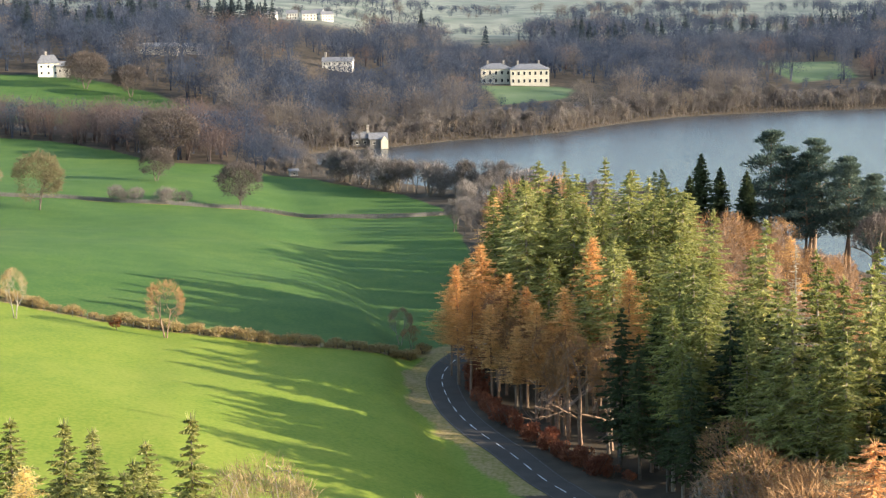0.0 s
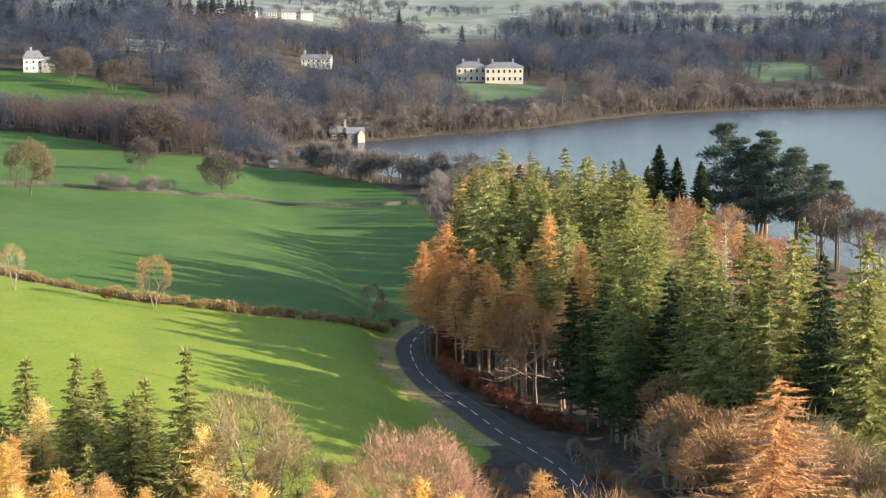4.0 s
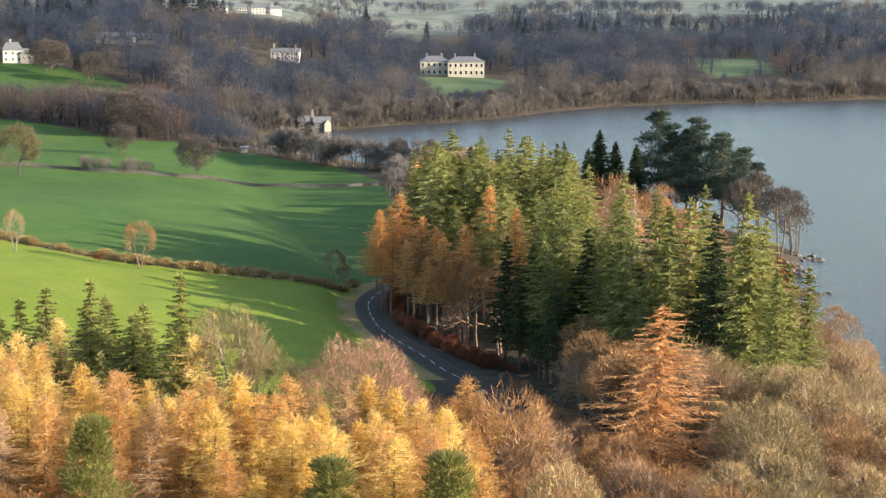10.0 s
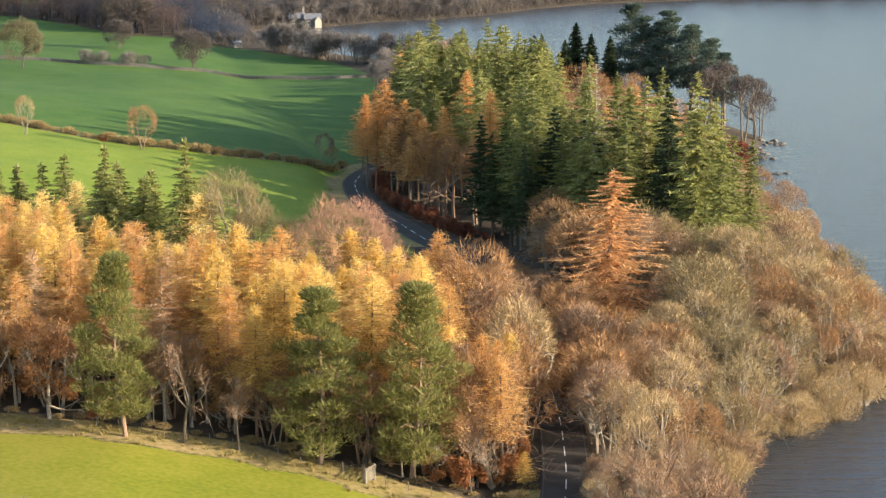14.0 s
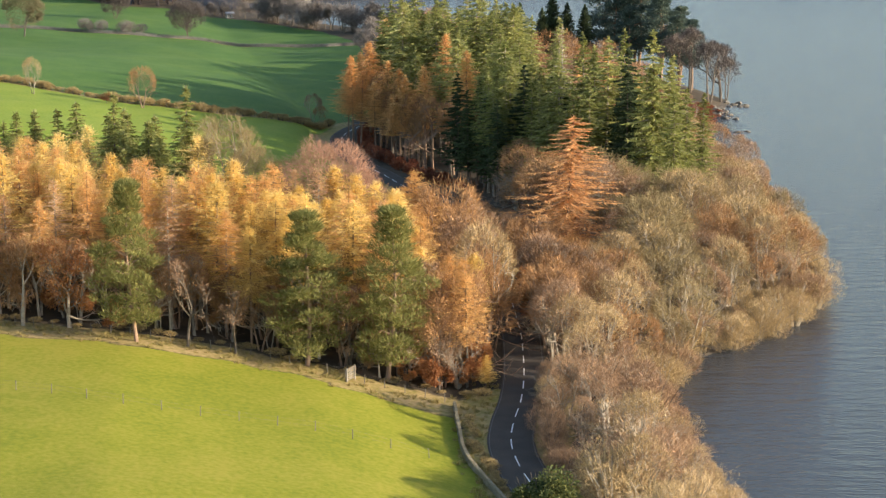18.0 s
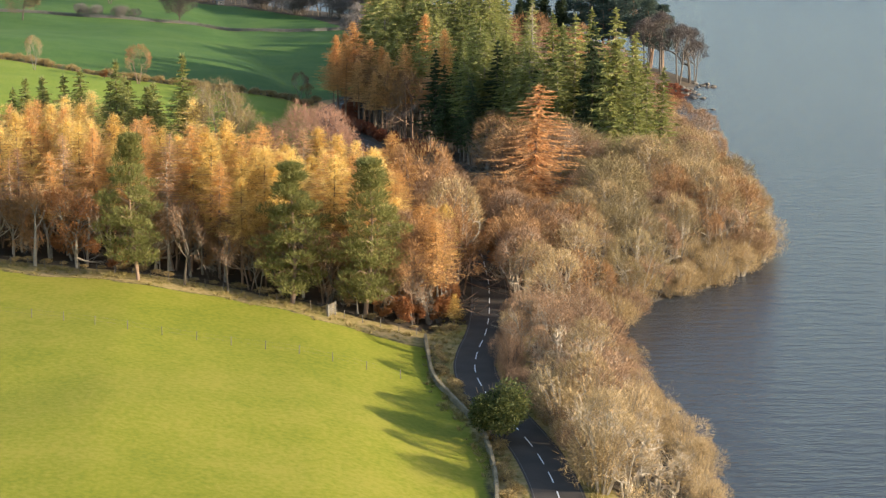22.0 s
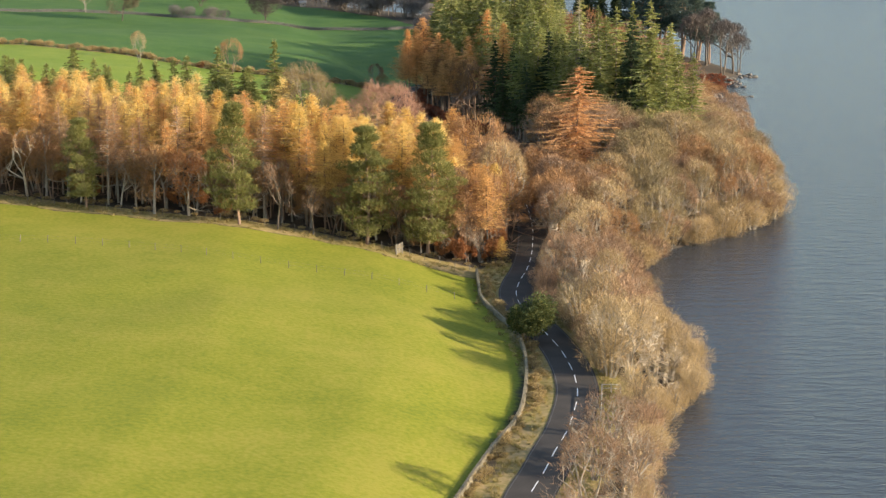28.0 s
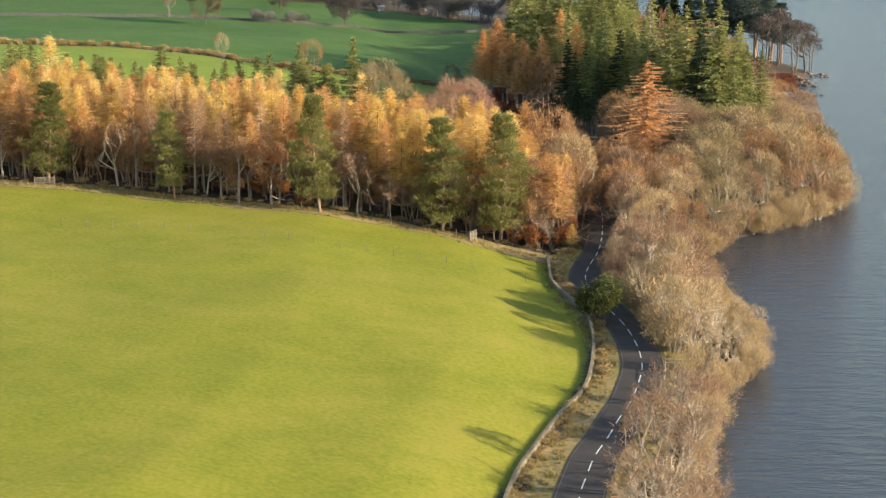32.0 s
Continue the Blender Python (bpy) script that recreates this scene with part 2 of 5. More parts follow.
def ground_mat():
    m, n, l, p = mat("ground")
    tc = n.new("ShaderNodeTexCoord")

    def noise_tex(scale, detail=5):
        t = n.new("ShaderNodeTexNoise"); t.inputs["Scale"].default_value = scale; t.inputs["Detail"].default_value = detail
        l.new(tc.outputs["Object"], t.inputs[0]); return t

    def mixc(f, a, b):
        x = n.new("ShaderNodeMix"); x.data_type = "RGBA"
        l.new(f, x.inputs[0]); l.new(a, x.inputs[6]); l.new(b, x.inputs[7]); return x.outputs[2]

    def attr(name):
        a = n.new("ShaderNodeAttribute"); a.attribute_name = name; return a.outputs["Fac"]

    big, mid, fine = noise_tex(0.03), noise_tex(0.16, 10), noise_tex(1.6, 10)
    grass = ramp(n, [(0.36, (0.134, 0.155, 0.014)), (0.5, (0.185, 0.193, 0.018)), (0.62, (0.236, 0.217, 0.031))])
    sm = n.new("ShaderNodeMath"); sm.operation = "MULTIPLY_ADD"; sm.inputs[1].default_value = 0.3
    s2 = n.new("ShaderNodeMath"); s2.operation = "MULTIPLY_ADD"; s2.inputs[1].default_value = 0.3
    s3 = n.new("ShaderNodeMath"); s3.operation = "MULTIPLY"; s3.inputs[1].default_value = 0.45
    l.new(big.outputs[0], sm.inputs[0]); l.new(mid.outputs[0], s2.inputs[0]); l.new(fine.outputs[0], s3.inputs[0])
    l.new(s3.outputs[0], s2.inputs[2]); l.new(s2.outputs[0], sm.inputs[2]); l.new(sm.outputs[0], grass.inputs[0])
    # deep green with the cloud shade on the far fields darkened in
    shaded_lush = ramp(n, [(0.34, (0.036, 0.086, 0.018)), (0.5, (0.056, 0.114, 0.023)), (0.66, (0.09, 0.142, 0.029))])
    l.new(sm.outputs[0], shaded_lush.inputs[0])
    # brighter green with sunlight painted in, for the hedge's near side
    sunlit_meadow = ramp(n, [(0.34, (0.105, 0.168, 0.019)), (0.5, (0.16, 0.213, 0.026)), (0.66, (0.215, 0.245, 0.038))])
    l.new(sm.outputs[0], sunlit_meadow.inputs[0])
    litter = ramp(n, [(0.3, (0.036, 0.03, 0.022)), (0.5, (0.064, 0.05, 0.035)), (0.75, (0.11, 0.083, 0.055))])
    l.new(mid.outputs[0], litter.inputs[0])
    rough = ramp(n, [(0.34, (0.14, 0.14, 0.026)), (0.46, (0.235, 0.185, 0.062)), (0.62, (0.34, 0.245, 0.12))])
    rm = n.new("ShaderNodeMix"); rm.inputs[0].default_value = 0.55
    l.new(mid.outputs[0], rm.inputs[2]); l.new(fine.outputs[0], rm.inputs[3]); l.new(rm.outputs[0], rough.inputs[0])
    stone = ramp(n, [(0.3, (0.04, 0.034, 0.028)), (0.7, (0.105, 0.09, 0.072))])
    l.new(fine.outputs[0], stone.inputs[0])

    def edged(name):
        a = n.new("ShaderNodeMath"); a.operation = "ADD"; l.new(attr(name), a.inputs[0])
        b = n.new("ShaderNodeMath"); b.operation = "MULTIPLY_ADD"; l.new(fine.outputs[0], b.inputs[0])
        b.inputs[1].default_value, b.inputs[2].default_value = 0.5, -0.25
        l.new(b.outputs[0], a.inputs[1])
        c = n.new("ShaderNodeMapRange"); c.inputs[1].default_value, c.inputs[2].default_value = 0.35, 0.65
        l.new(a.outputs[0], c.inputs[0]); return c.outputs[0]

    col = mixc(edged("grass"), litter.outputs[0], grass.outputs[0])
    col = mixc(edged("shaded_lush"), col, shaded_lush.outputs[0])
    col = mixc(edged("sunlit_meadow"), col, sunlit_meadow.outputs[0])
    col = mixc(edged("rough"), col, rough.outputs[0])
    # far hill grass, its colour greyed and paled for distance haze
    hazed_moor = ramp(n, [(0.34, (0.12, 0.145, 0.12)), (0.5, (0.17, 0.19, 0.16)), (0.66, (0.24, 0.25, 0.21))])
    l.new(big.outputs[0], hazed_moor.inputs[0])
    col = mixc(attr("hazed_moor"), col, hazed_moor.outputs[0])
    col = mixc(edged("stony"), col, stone.outputs[0])
    l.new(col, p.inputs["Base Color"])
    p.inputs["Roughness"].default_value = 0.9
    p.inputs["Specular IOR Level"].default_value = 0.15
    bp = n.new("ShaderNodeBump"); bp.inputs["Strength"].default_value = 0.3; bp.inputs["Distance"].default_value = 0.15
    l.new(fine.outputs[0], bp.inputs["Height"]); l.new(bp.outputs[0], p.inputs["Normal"])
    return m


def water_mat():
    m, n, l, p = mat("lake water")
    tc = n.new("ShaderNodeTexCoord")
    mp = n.new("ShaderNodeMapping"); mp.inputs["Scale"].default_value = (0.34, 1.0, 1); mp.inputs["Rotation"].default_value = (0, 0, 0.12)
    l.new(tc.outputs["Object"], mp.inputs[0])
    a, b = n.new("ShaderNodeTexNoise"), n.new("ShaderNodeTexNoise")
    a.inputs["Scale"].default_value, b.inputs["Scale"].default_value = 0.5, 2.2
    a.inputs["Detail"].default_value = 5; b.inputs["Detail"].default_value = 3
    l.new(mp.outputs[0], a.inputs[0]); l.new(mp.outputs[0], b.inputs[0])
    ad = n.new("ShaderNodeMath"); ad.operation = "MULTIPLY_ADD"; ad.inputs[1].default_value = 0.35
    l.new(b.outputs[0], ad.inputs[0]); l.new(a.outputs[0], ad.inputs[2])
    bp = n.new("ShaderNodeBump"); bp.inputs["Strength"].default_value = 0.75; bp.inputs["Distance"].default_value = 0.4
    l.new(ad.outputs[0], bp.inputs["Height"]); l.new(bp.outputs[0], p.inputs["Normal"])
    p.inputs["Base Color"].default_value = (0.047, 0.052, 0.058, 1)
    p.inputs["Roughness"].default_value = 0.2
    p.inputs["IOR"].default_value = 1.33
    p.inputs["Specular IOR Level"].default_value = 0.33
    return m


# ---- the lie of the land ----
SHORE = [(30, -400), (31, -60), (33, -21), (35, -5), (37, 8), (38, 17), (41, 21), (44, 32), (45, 44), (44, 62), (43, 77), (43, 104), (46, 115),
         (54, 123), (62, 133), (73, 144), (79, 163), (83, 200), (86, 232), (86, 300), (90, 326), (92, 345), (103, 372), (108, 392), (103, 420),
         (88, 452), (68, 492), (42, 545), (8, 596), (-18, 624), (-32, 662), (-46, 690), (-56, 738), (-42, 755), (-17, 770), (6, 796), (31, 808),
         (58, 834), (87, 878), (119, 914), (149, 928), (188, 945), (212, 948), (240, 958), (330, 985), (700, 1040), (2600, 1300)]
LAND = np.array(SHORE + [(2600, 6000), (-2600, 6000), (-2600, -400)], float)
ROAD = [(16, -396), (15, -300), (14.5, -200), (15.5, -110), (17, -60), (17.6, -40), (18, -31), (19, -24), (20.2, -17), (22, -10), (23.6, -3), (25.6, 5), (27, 13), (27.9, 20), (28.1, 27), (27.8, 34), (27, 42), (25.6, 50),
        (24.0, 58), (22.8, 66), (22.4, 74), (23.2, 82), (24.8, 91), (26.0, 101), (26.8, 112), (27.4, 125), (27.4, 145), (26.4, 170), (24, 195), (20.5, 218), (16, 232),
        (13, 240), (9, 254), (5, 266), (2, 278), (0.2, 291), (-0.4, 304), (1.4, 316), (6, 329), (13, 341), (22, 352), (32, 366), (40, 388), (42, 420), (38, 455), (30, 490)]


def spline(pts, step):
    """Evenly spaced points along a smooth line through pts."""
    p = np.array(pts, float)
    out = []
    for i in range(len(p) - 1):
        a, b, c, d = p[max(i - 1, 0)], p[i], p[i + 1], p[min(i + 2, len(p) - 1)]
        for s in np.linspace(0, 1, max(2, int(np.linalg.norm(c - b) / step) + 1), endpoint=False):
            out.append(0.5 * (2 * b + (c - a) * s + (2 * a - 5 * b + 4 * c - d) * s * s + (3 * b - a - 3 * c + d) * s ** 3))
    out.append(p[-1])
    p = np.array(out)
    run = np.r_[0, np.cumsum(np.linalg.norm(np.diff(p, axis=0), axis=1))]
    at = np.arange(0, run[-1], step)
    return np.stack([np.interp(at, run, p[:, k]) for k in range(p.shape[1])], 1)


ROAD_LINE = spline(ROAD, 2.0)


def seg_dist(q, line):
    """Distance of points q (n,2) to a polyline."""
    best = np.full(len(q), 1e9)
    for a, b in zip(line[:-1], line[1:]):
        ab = b - a
        s = np.clip(((q - a) @ ab) / max(ab @ ab, 1e-9), 0, 1)
        best = np.minimum(best, np.hypot(*(q - a - s[:, None] * ab).T))
    return best


def inside(q, poly):
    r = np.zeros(len(q), bool)
    j = len(poly) - 1
    for i in range(len(poly)):
        (xi, yi), (xj, yj) = poly[i], poly[j]
        c = ((yi > q[:, 1]) != (yj > q[:, 1])) & (q[:, 0] < (xj - xi) * (q[:, 1] - yi) / (yj - yi + 1e-12) + xi)
        r ^= c
        j = i
    return r


def smooth(e0, e1, v):
    t = np.clip((v - e0) / (e1 - e0), 0, 1)
    return t * t * (3 - 2 * t)


def wobble(x, y, scale):
    return np.sin(x / scale + 1.3 * np.sin(y / scale * 0.7)) * np.cos(y / scale * 0.9 + 0.8 * np.sin(x / scale * 1.1))


def ground_z(x, y, road=True):
    x, y = np.atleast_1d(np.asarray(x, float)), np.atleast_1d(np.asarray(y, float))
    q = np.stack([x, y], 1)
    d = seg_dist(q, np.array(SHORE, float)) * np.where(inside(q, LAND), 1, -1)
    z = np.clip(np.where(d > 0, d * 0.27, d * 0.4), -3, 3.3)
    x0 = np.interp(y, [-50, 20, 60, 100, 320, 528, 640, 800], [12, 21, 18, 17, -6, -40, -60, -60])
    rise = np.interp(x0 - x, [0, 6, 12, 17, 27, 39, 53, 62, 100, 200, 500], [0, 1.2, 2.8, 3.8, 5, 6.7, 7.6, 8.2, 10.5, 14, 18])
    z = z + rise * np.interp(y, [100, 320, 528], [1, 0.75, 0.6]) * smooth(0, 12, d)
    swell = np.interp(x0 - x, [0, 5, 12, 45, 70, 120, 300], [0, 1.6, 2.0, 3.0, 4.6, 6.5, 8])
    z = z + swell * smooth(205, 260, y) * smooth(470, 360, y)
    z = z + 14 * smooth(700, 1150, y) * smooth(40, -120, x) * smooth(0, 60, d)
    z = z - 26 * np.exp(-((x - 70) / 170) ** 2 - ((y - 1900) / 110) ** 2)
    z = z + 9 * smooth(10, 260, d) * smooth(850, 1100, y) + 16 * smooth(1200, 2400, y) + 22 * smooth(2400, 4600, y) * (0.7 + 0.5 * wobble(x, y, 520))
    z = z + 0.25 * wobble(x, y, 9) * smooth(4, 20, d) + 0.7 * wobble(x, y, 37) * smooth(10, 50, d)
    if road:
        near = np.hypot(0, 0) + np.full(len(x), 99.0)
        k = (x < 60) & (x > -60) & (y < 640)
        near[k] = seg_dist(q[k], ROAD_LINE[::2])
        z = z * smooth(3.2, 11, near) + 3.3 * (1 - smooth(3.2, 11, near))
    return z


def gz(x, y):
    return float(ground_z([x], [y])[0])


# ---- building blocks ----
def mesh_of(name, verts, faces, material):
    me = bpy.data.meshes.new(name)
    me.from_pydata([tuple(v) for v in verts], [], [tuple(f) for f in faces])
    me.materials.append(material)
    me.update()
    return me


def part(name, bm, material, parent, label=""):
    """Links a bmesh or a mesh as one part under a thing or a part."""
    if isinstance(bm, bmesh.types.BMesh):
        me = bpy.data.meshes.new(name)
        bm.to_mesh(me)
        bm.free()
        me.materials.append(material)
    else:
        me = bm
    ob = new(name, me)
    ob.parent = parent
    return tagged(ob, label)


def empty(name, x, y, z, rz=0.0, label="", category="", group="", kind=""):
    ob = new(name)
    ob.matrix_basis = pose(x, y, z, 0, 0, rz)
    return tagged(ob, label, category, group, kind)


class Tris:
    """Collects vertices and faces."""
    def __init__(self):
        self.v, self.f = [], []

    def tri(self, a, b, c):
        k = len(self.v)
        self.v += [a, b, c]
        self.f.append((k, k + 1, k + 2))

    def tube(self, pts, radii, sides=5):
        pts = [np.asarray(p, float) for p in pts]
        rings = []
        for i, p in enumerate(pts):
            way = pts[min(i + 1, len(pts) - 1)] - pts[max(i - 1, 0)]
            way = way / (np.linalg.norm(way) + 1e-9)
            u = np.cross(way, (0, 0, 1) if abs(way[2]) < 0.9 else (1, 0, 0))
            u = u / np.linalg.norm(u)
            w = np.cross(way, u)
            k = len(self.v)
            for s in range(sides):
                a = 2 * math.pi * s / sides
                self.v.append(p + radii[i] * (math.cos(a) * u + math.sin(a) * w))
            rings.append(k)
        for a, b in zip(rings, rings[1:]):
            for s in range(sides):
                t = (s + 1) % sides
                self.f.append((a + s, a + t, b + t, b + s))

    def mesh(self, name, material):
        return mesh_of(name, self.v, self.f, material)


def sliver(T, rng, p, way, length, width):
    side = np.cross(way, rng.normal(size=3))
    side = side / (np.linalg.norm(side) + 1e-9) * width / 2
    T.tri(p - side, p + side, p + way * length)


def unit(v):
    return v / (np.linalg.norm(v) + 1e-9)


# ---- trees: each kind is a trunk mesh and a crown mesh, made a few times and planted often ----
def conifer(seed, H, R, bare, step, per, K, spray, width, droop, needle, bark, thin=0.85, ragged=0.25, fluff=0):
    rng = np.random.default_rng(seed)
    W, B, C = Tris(), Tris(), Tris()
    lean = rng.normal(0, 0.012, 2)
    axis = lambda z: np.array([lean[0] * z, lean[1] * z, z])
    W.tube([axis(z) for z in (-0.4, H * 0.3, H * 0.7, H)], [H * 0.0115, H * 0.009, H * 0.005, 0.02], 6)
    z = bare * H
    while z < H - 0.3:
        u = (z - bare * H) / (H - bare * H)
        prof = (1 - u) ** thin * (0.55 + 0.45 * min(1, u / 0.18)) * R
        if thin <= 0.5:
            prof = (1 - u ** 2.4) ** 0.9 * (0.6 + 0.4 * min(1, u / 0.3)) * R
        n = max(3, int(per * (0.6 + 0.4 * (1 - u))))
        a0 = rng.uniform(0, 6.28)
        for i in range(n):
            if rng.random() < 0.06:
                continue
            a = a0 + 6.283 * i / n + rng.normal(0, 0.25)
            L = max(0.35, prof * rng.uniform(1 - ragged, 1 + ragged * 0.7))
            out = np.array([math.cos(a), math.sin(a), 0])
            base = axis(z + rng.uniform(-0.4, 0.4) * step)
            dz = droop * L * rng.uniform(0.6, 1.3)
            pt = lambda s: base + out * (L * s) + np.array([0, 0, -dz * s * (1.55 - 0.75 * s)])
            side = np.array([-out[1], out[0], 0])
            if L > 1.2:
                B.tube([pt(0), pt(0.8)], [0.045, 0.015], 3)
            for k in range(K):
                s = (k + 0.6 + rng.uniform(-0.3, 0.3)) / K
                q, tip = pt(s), pt(min(1.1, s + 0.3))
                f = unit(tip - q)
                ln = spray * L * (1.1 - 0.6 * s) * rng.uniform(0.7, 1.3) + 0.15
                for sg in (-1, 1):
                    way = unit(f * 0.75 + side * sg * rng.uniform(0.5, 1.1) + np.array([0, 0, rng.uniform(-0.45, 0.15)]))
                    sliver(C, rng, q, way, ln, width * rng.uniform(0.7, 1.3))
                for _ in range(fluff):
                    sliver(C, rng, q + rng.normal(0, 0.22, 3), unit(out * 0.3 + np.array([0, 0, 0.35]) + rng.normal(0, 0.7, 3)), rng.uniform(0.35, 0.75), width * 0.85)
                if rng.random() < 0.6:
                    sliver(C, rng, q, unit(f * 0.5 + np.array([0, 0, rng.uniform(-1.0, 0.6)])), ln * 0.7, width)
            sliver(C, rng, pt(0.75), unit(pt(1.05) - pt(0.75)), L * 0.35 + 0.2, width)
        z += step * rng.uniform(0.75, 1.25) * (0.65 + 0.35 * (1 - u))
    for _ in range(5):
        sliver(C, rng, axis(H - 0.9), unit(np.array([rng.normal(0, 0.3), rng.normal(0, 0.3), 1])), 1.1, width)
    return (("trunk", W.mesh("trunk", M[bark])), ("branchwork", B.mesh("branchwork", M[bark])), ("crown", C.mesh("crown", M[needle])))


def broadleaf(seed, H, R, twigs, tw_len, tw_w, twig, bark, stems=1, clear=0.25, dome=0.0, stout=1.0, gather=0.085):
    """A bare tree: trunk, limbs and branches as tubes, and a haze of fine twigs."""
    rng = np.random.default_rng(seed)
    W, B, C = Tris(), Tris(), Tris()
    mid = np.array([0, 0, H * (0.5 + clear * 0.35)])
    half = np.array([R, R, H - mid[2]])
    tips = []

    def grow(p, way, length, rad, level):
        steps = 3
        pts, radii = [p], [rad]
        w = way
        for i in range(steps):
            w = unit(w + rng.normal(0, 0.06 if level == 0 else 0.17, 3) + np.array([0, 0, 0.07]))
            nxt = pts[-1] + w * length / steps
            far = np.linalg.norm((nxt - mid) / half)
            if level and far > 0.93 and nxt[2] > mid[2] - half[2] * 0.6:
                nxt = mid + (nxt - mid) * 0.93 / far
            pts.append(nxt)
            radii.append(rad * (1 - 0.5 * (i + 1) / steps))
        (W if level == 0 else B).tube(pts, radii, 6 if level == 0 else 4 if level == 1 else 3)
        if level == 3:
            tips.append((pts[-1], w)); tips.append((pts[1], w))
            return
        n = (4, 4, 4)[level]
        for i in range(n):
            s = rng.uniform(0.35, 1.0) if i else 1.0
            k = min(int(s * steps), steps - 1)
            q = pts[k] + (pts[k + 1] - pts[k]) * (s * steps - k)
            spread = (0.5, 0.6, 0.8)[level]
            out = unit((q - np.array([0, 0, H * 0.3])) * np.array([1, 1, 0.5]) + rng.normal(0, 1e-3, 3))
            nw = unit(w * 0.5 + out * 0.45 + np.array([0, 0, 0.22]) + rng.normal(0, spread, 3) * np.array([1, 1, 0.7]))
            grow(q, nw, length * rng.uniform(0.55, 0.8), radii[k] * 0.68, level + 1)

    for s in range(stems):
        a = 6.283 * s / stems + rng.uniform(0, 1)
        tilt = 0.04 if stems == 1 else 0.22
        off = np.array([math.cos(a), math.sin(a), 0])
        grow(off * (0.0 if stems == 1 else 0.3) + np.array([0, 0, -0.3]), unit(np.array([0, 0, 1]) + off * tilt), H * (clear + 0.22), H * 0.021 * stout / stems ** 0.4, 0)
    tip_p = np.array([t[0] for t in tips])
    lo, hi = tip_p.min(0), tip_p.max(0)
    for i in range(twigs):
        p, w = tips[rng.integers(len(tips))]
        q = p + rng.normal(0, 1, 3) * R * gather
        e = (q - mid) / half
        r = np.linalg.norm(e)
        if r > 1.0:
            q = mid + (q - mid) * rng.uniform(0.75, 1.02) / r
        if rng.random() < dome:
            o = unit(rng.normal(size=3))
            o[2] = abs(o[2]) if rng.random() < 0.75 else o[2] * 0.7
            bump = 0.9 + 0.13 * math.sin(o[0] * 7 + seed) * math.sin(o[1] * 6 + o[2] * 5)
            q = mid + o * half * bump * rng.uniform(0.6, 1.0) ** 0.5
        out = unit((q - mid) / half ** 0.5 + np.array([0, 0, 0.5]))
        sliver(C, rng, q, unit(out + rng.normal(0, 0.55, 3)), tw_len * rng.uniform(0.5, 1.4), tw_w * rng.uniform(0.6, 1.4))
    return (("trunk", W.mesh("trunk", M[bark])), ("branchwork", B.mesh("branchwork", M[bark])), ("crown", C.mesh("crown", M[twig])))


def scots_pine(seed, H, R, needle, bark="bark_pine", clear=0.3, clumps=46, per=75, broad=0.13, flat=0.6):
    rng = np.random.default_rng(seed)
    W, B, C = Tris(), Tris(), Tris()
    bend = rng.normal(0, 0.02, 2)
    axis = lambda z: np.array([bend[0] * z + 0.4 * math.sin(z * 0.25 + seed), bend[1] * z, z])
    zs = np.linspace(-0.4, H * 0.95, 8)
    W.tube([axis(z) for z in zs], list(np.linspace(H * 0.017, 0.06, 8)), 7)
    tiers = max(6, clumps // 5)
    turn = rng.uniform(0, 6.283)
    for i in range(clumps):
        tier = i % tiers
        u = (tier + rng.uniform(-0.22, 0.22)) / (tiers - 1)
        u = min(1, max(0, u))
        z = H * (clear + (0.98 - clear) * u)
        prof = R * (0.62 + 0.5 * math.sin(math.pi * min(1, 0.1 + u * 1.1))) * (1.0 if u < 0.55 else 1.0 - 0.72 * (u - 0.55) / 0.45)
        turn += 2.4 + rng.normal(0, 0.4)
        L = prof * rng.uniform(0.35, 1.05)
        end = axis(z) + np.array([math.cos(turn) * L, math.sin(turn) * L, rng.uniform(-0.12, 0.2) * L])
        B.tube([axis(z - 0.1 * L), (axis(z) + end) / 2 + np.array([0, 0, 0.15 * L]), end], [0.09, 0.06, 0.03], 3)
        size = rng.uniform(0.85, 1.35) * R * 0.31 * (1.0 - 0.22 * u)
        for _ in range(per):
            o = unit(rng.normal(size=3)) * np.array([1.35, 1.35, flat]) * size * rng.uniform(0.3, 1) ** 0.5
            sliver(C, rng, end + o, unit(o + np.array([0, 0, size * 0.7]) + rng.normal(0, 0.35, 3) * size), rng.uniform(0.3, 0.6) + broad, broad * rng.uniform(0.8, 1.5))
    return (("trunk", W.mesh("trunk", M[bark])), ("branchwork", B.mesh("branchwork", M[bark])), ("crown", C.mesh("crown", M[needle])))


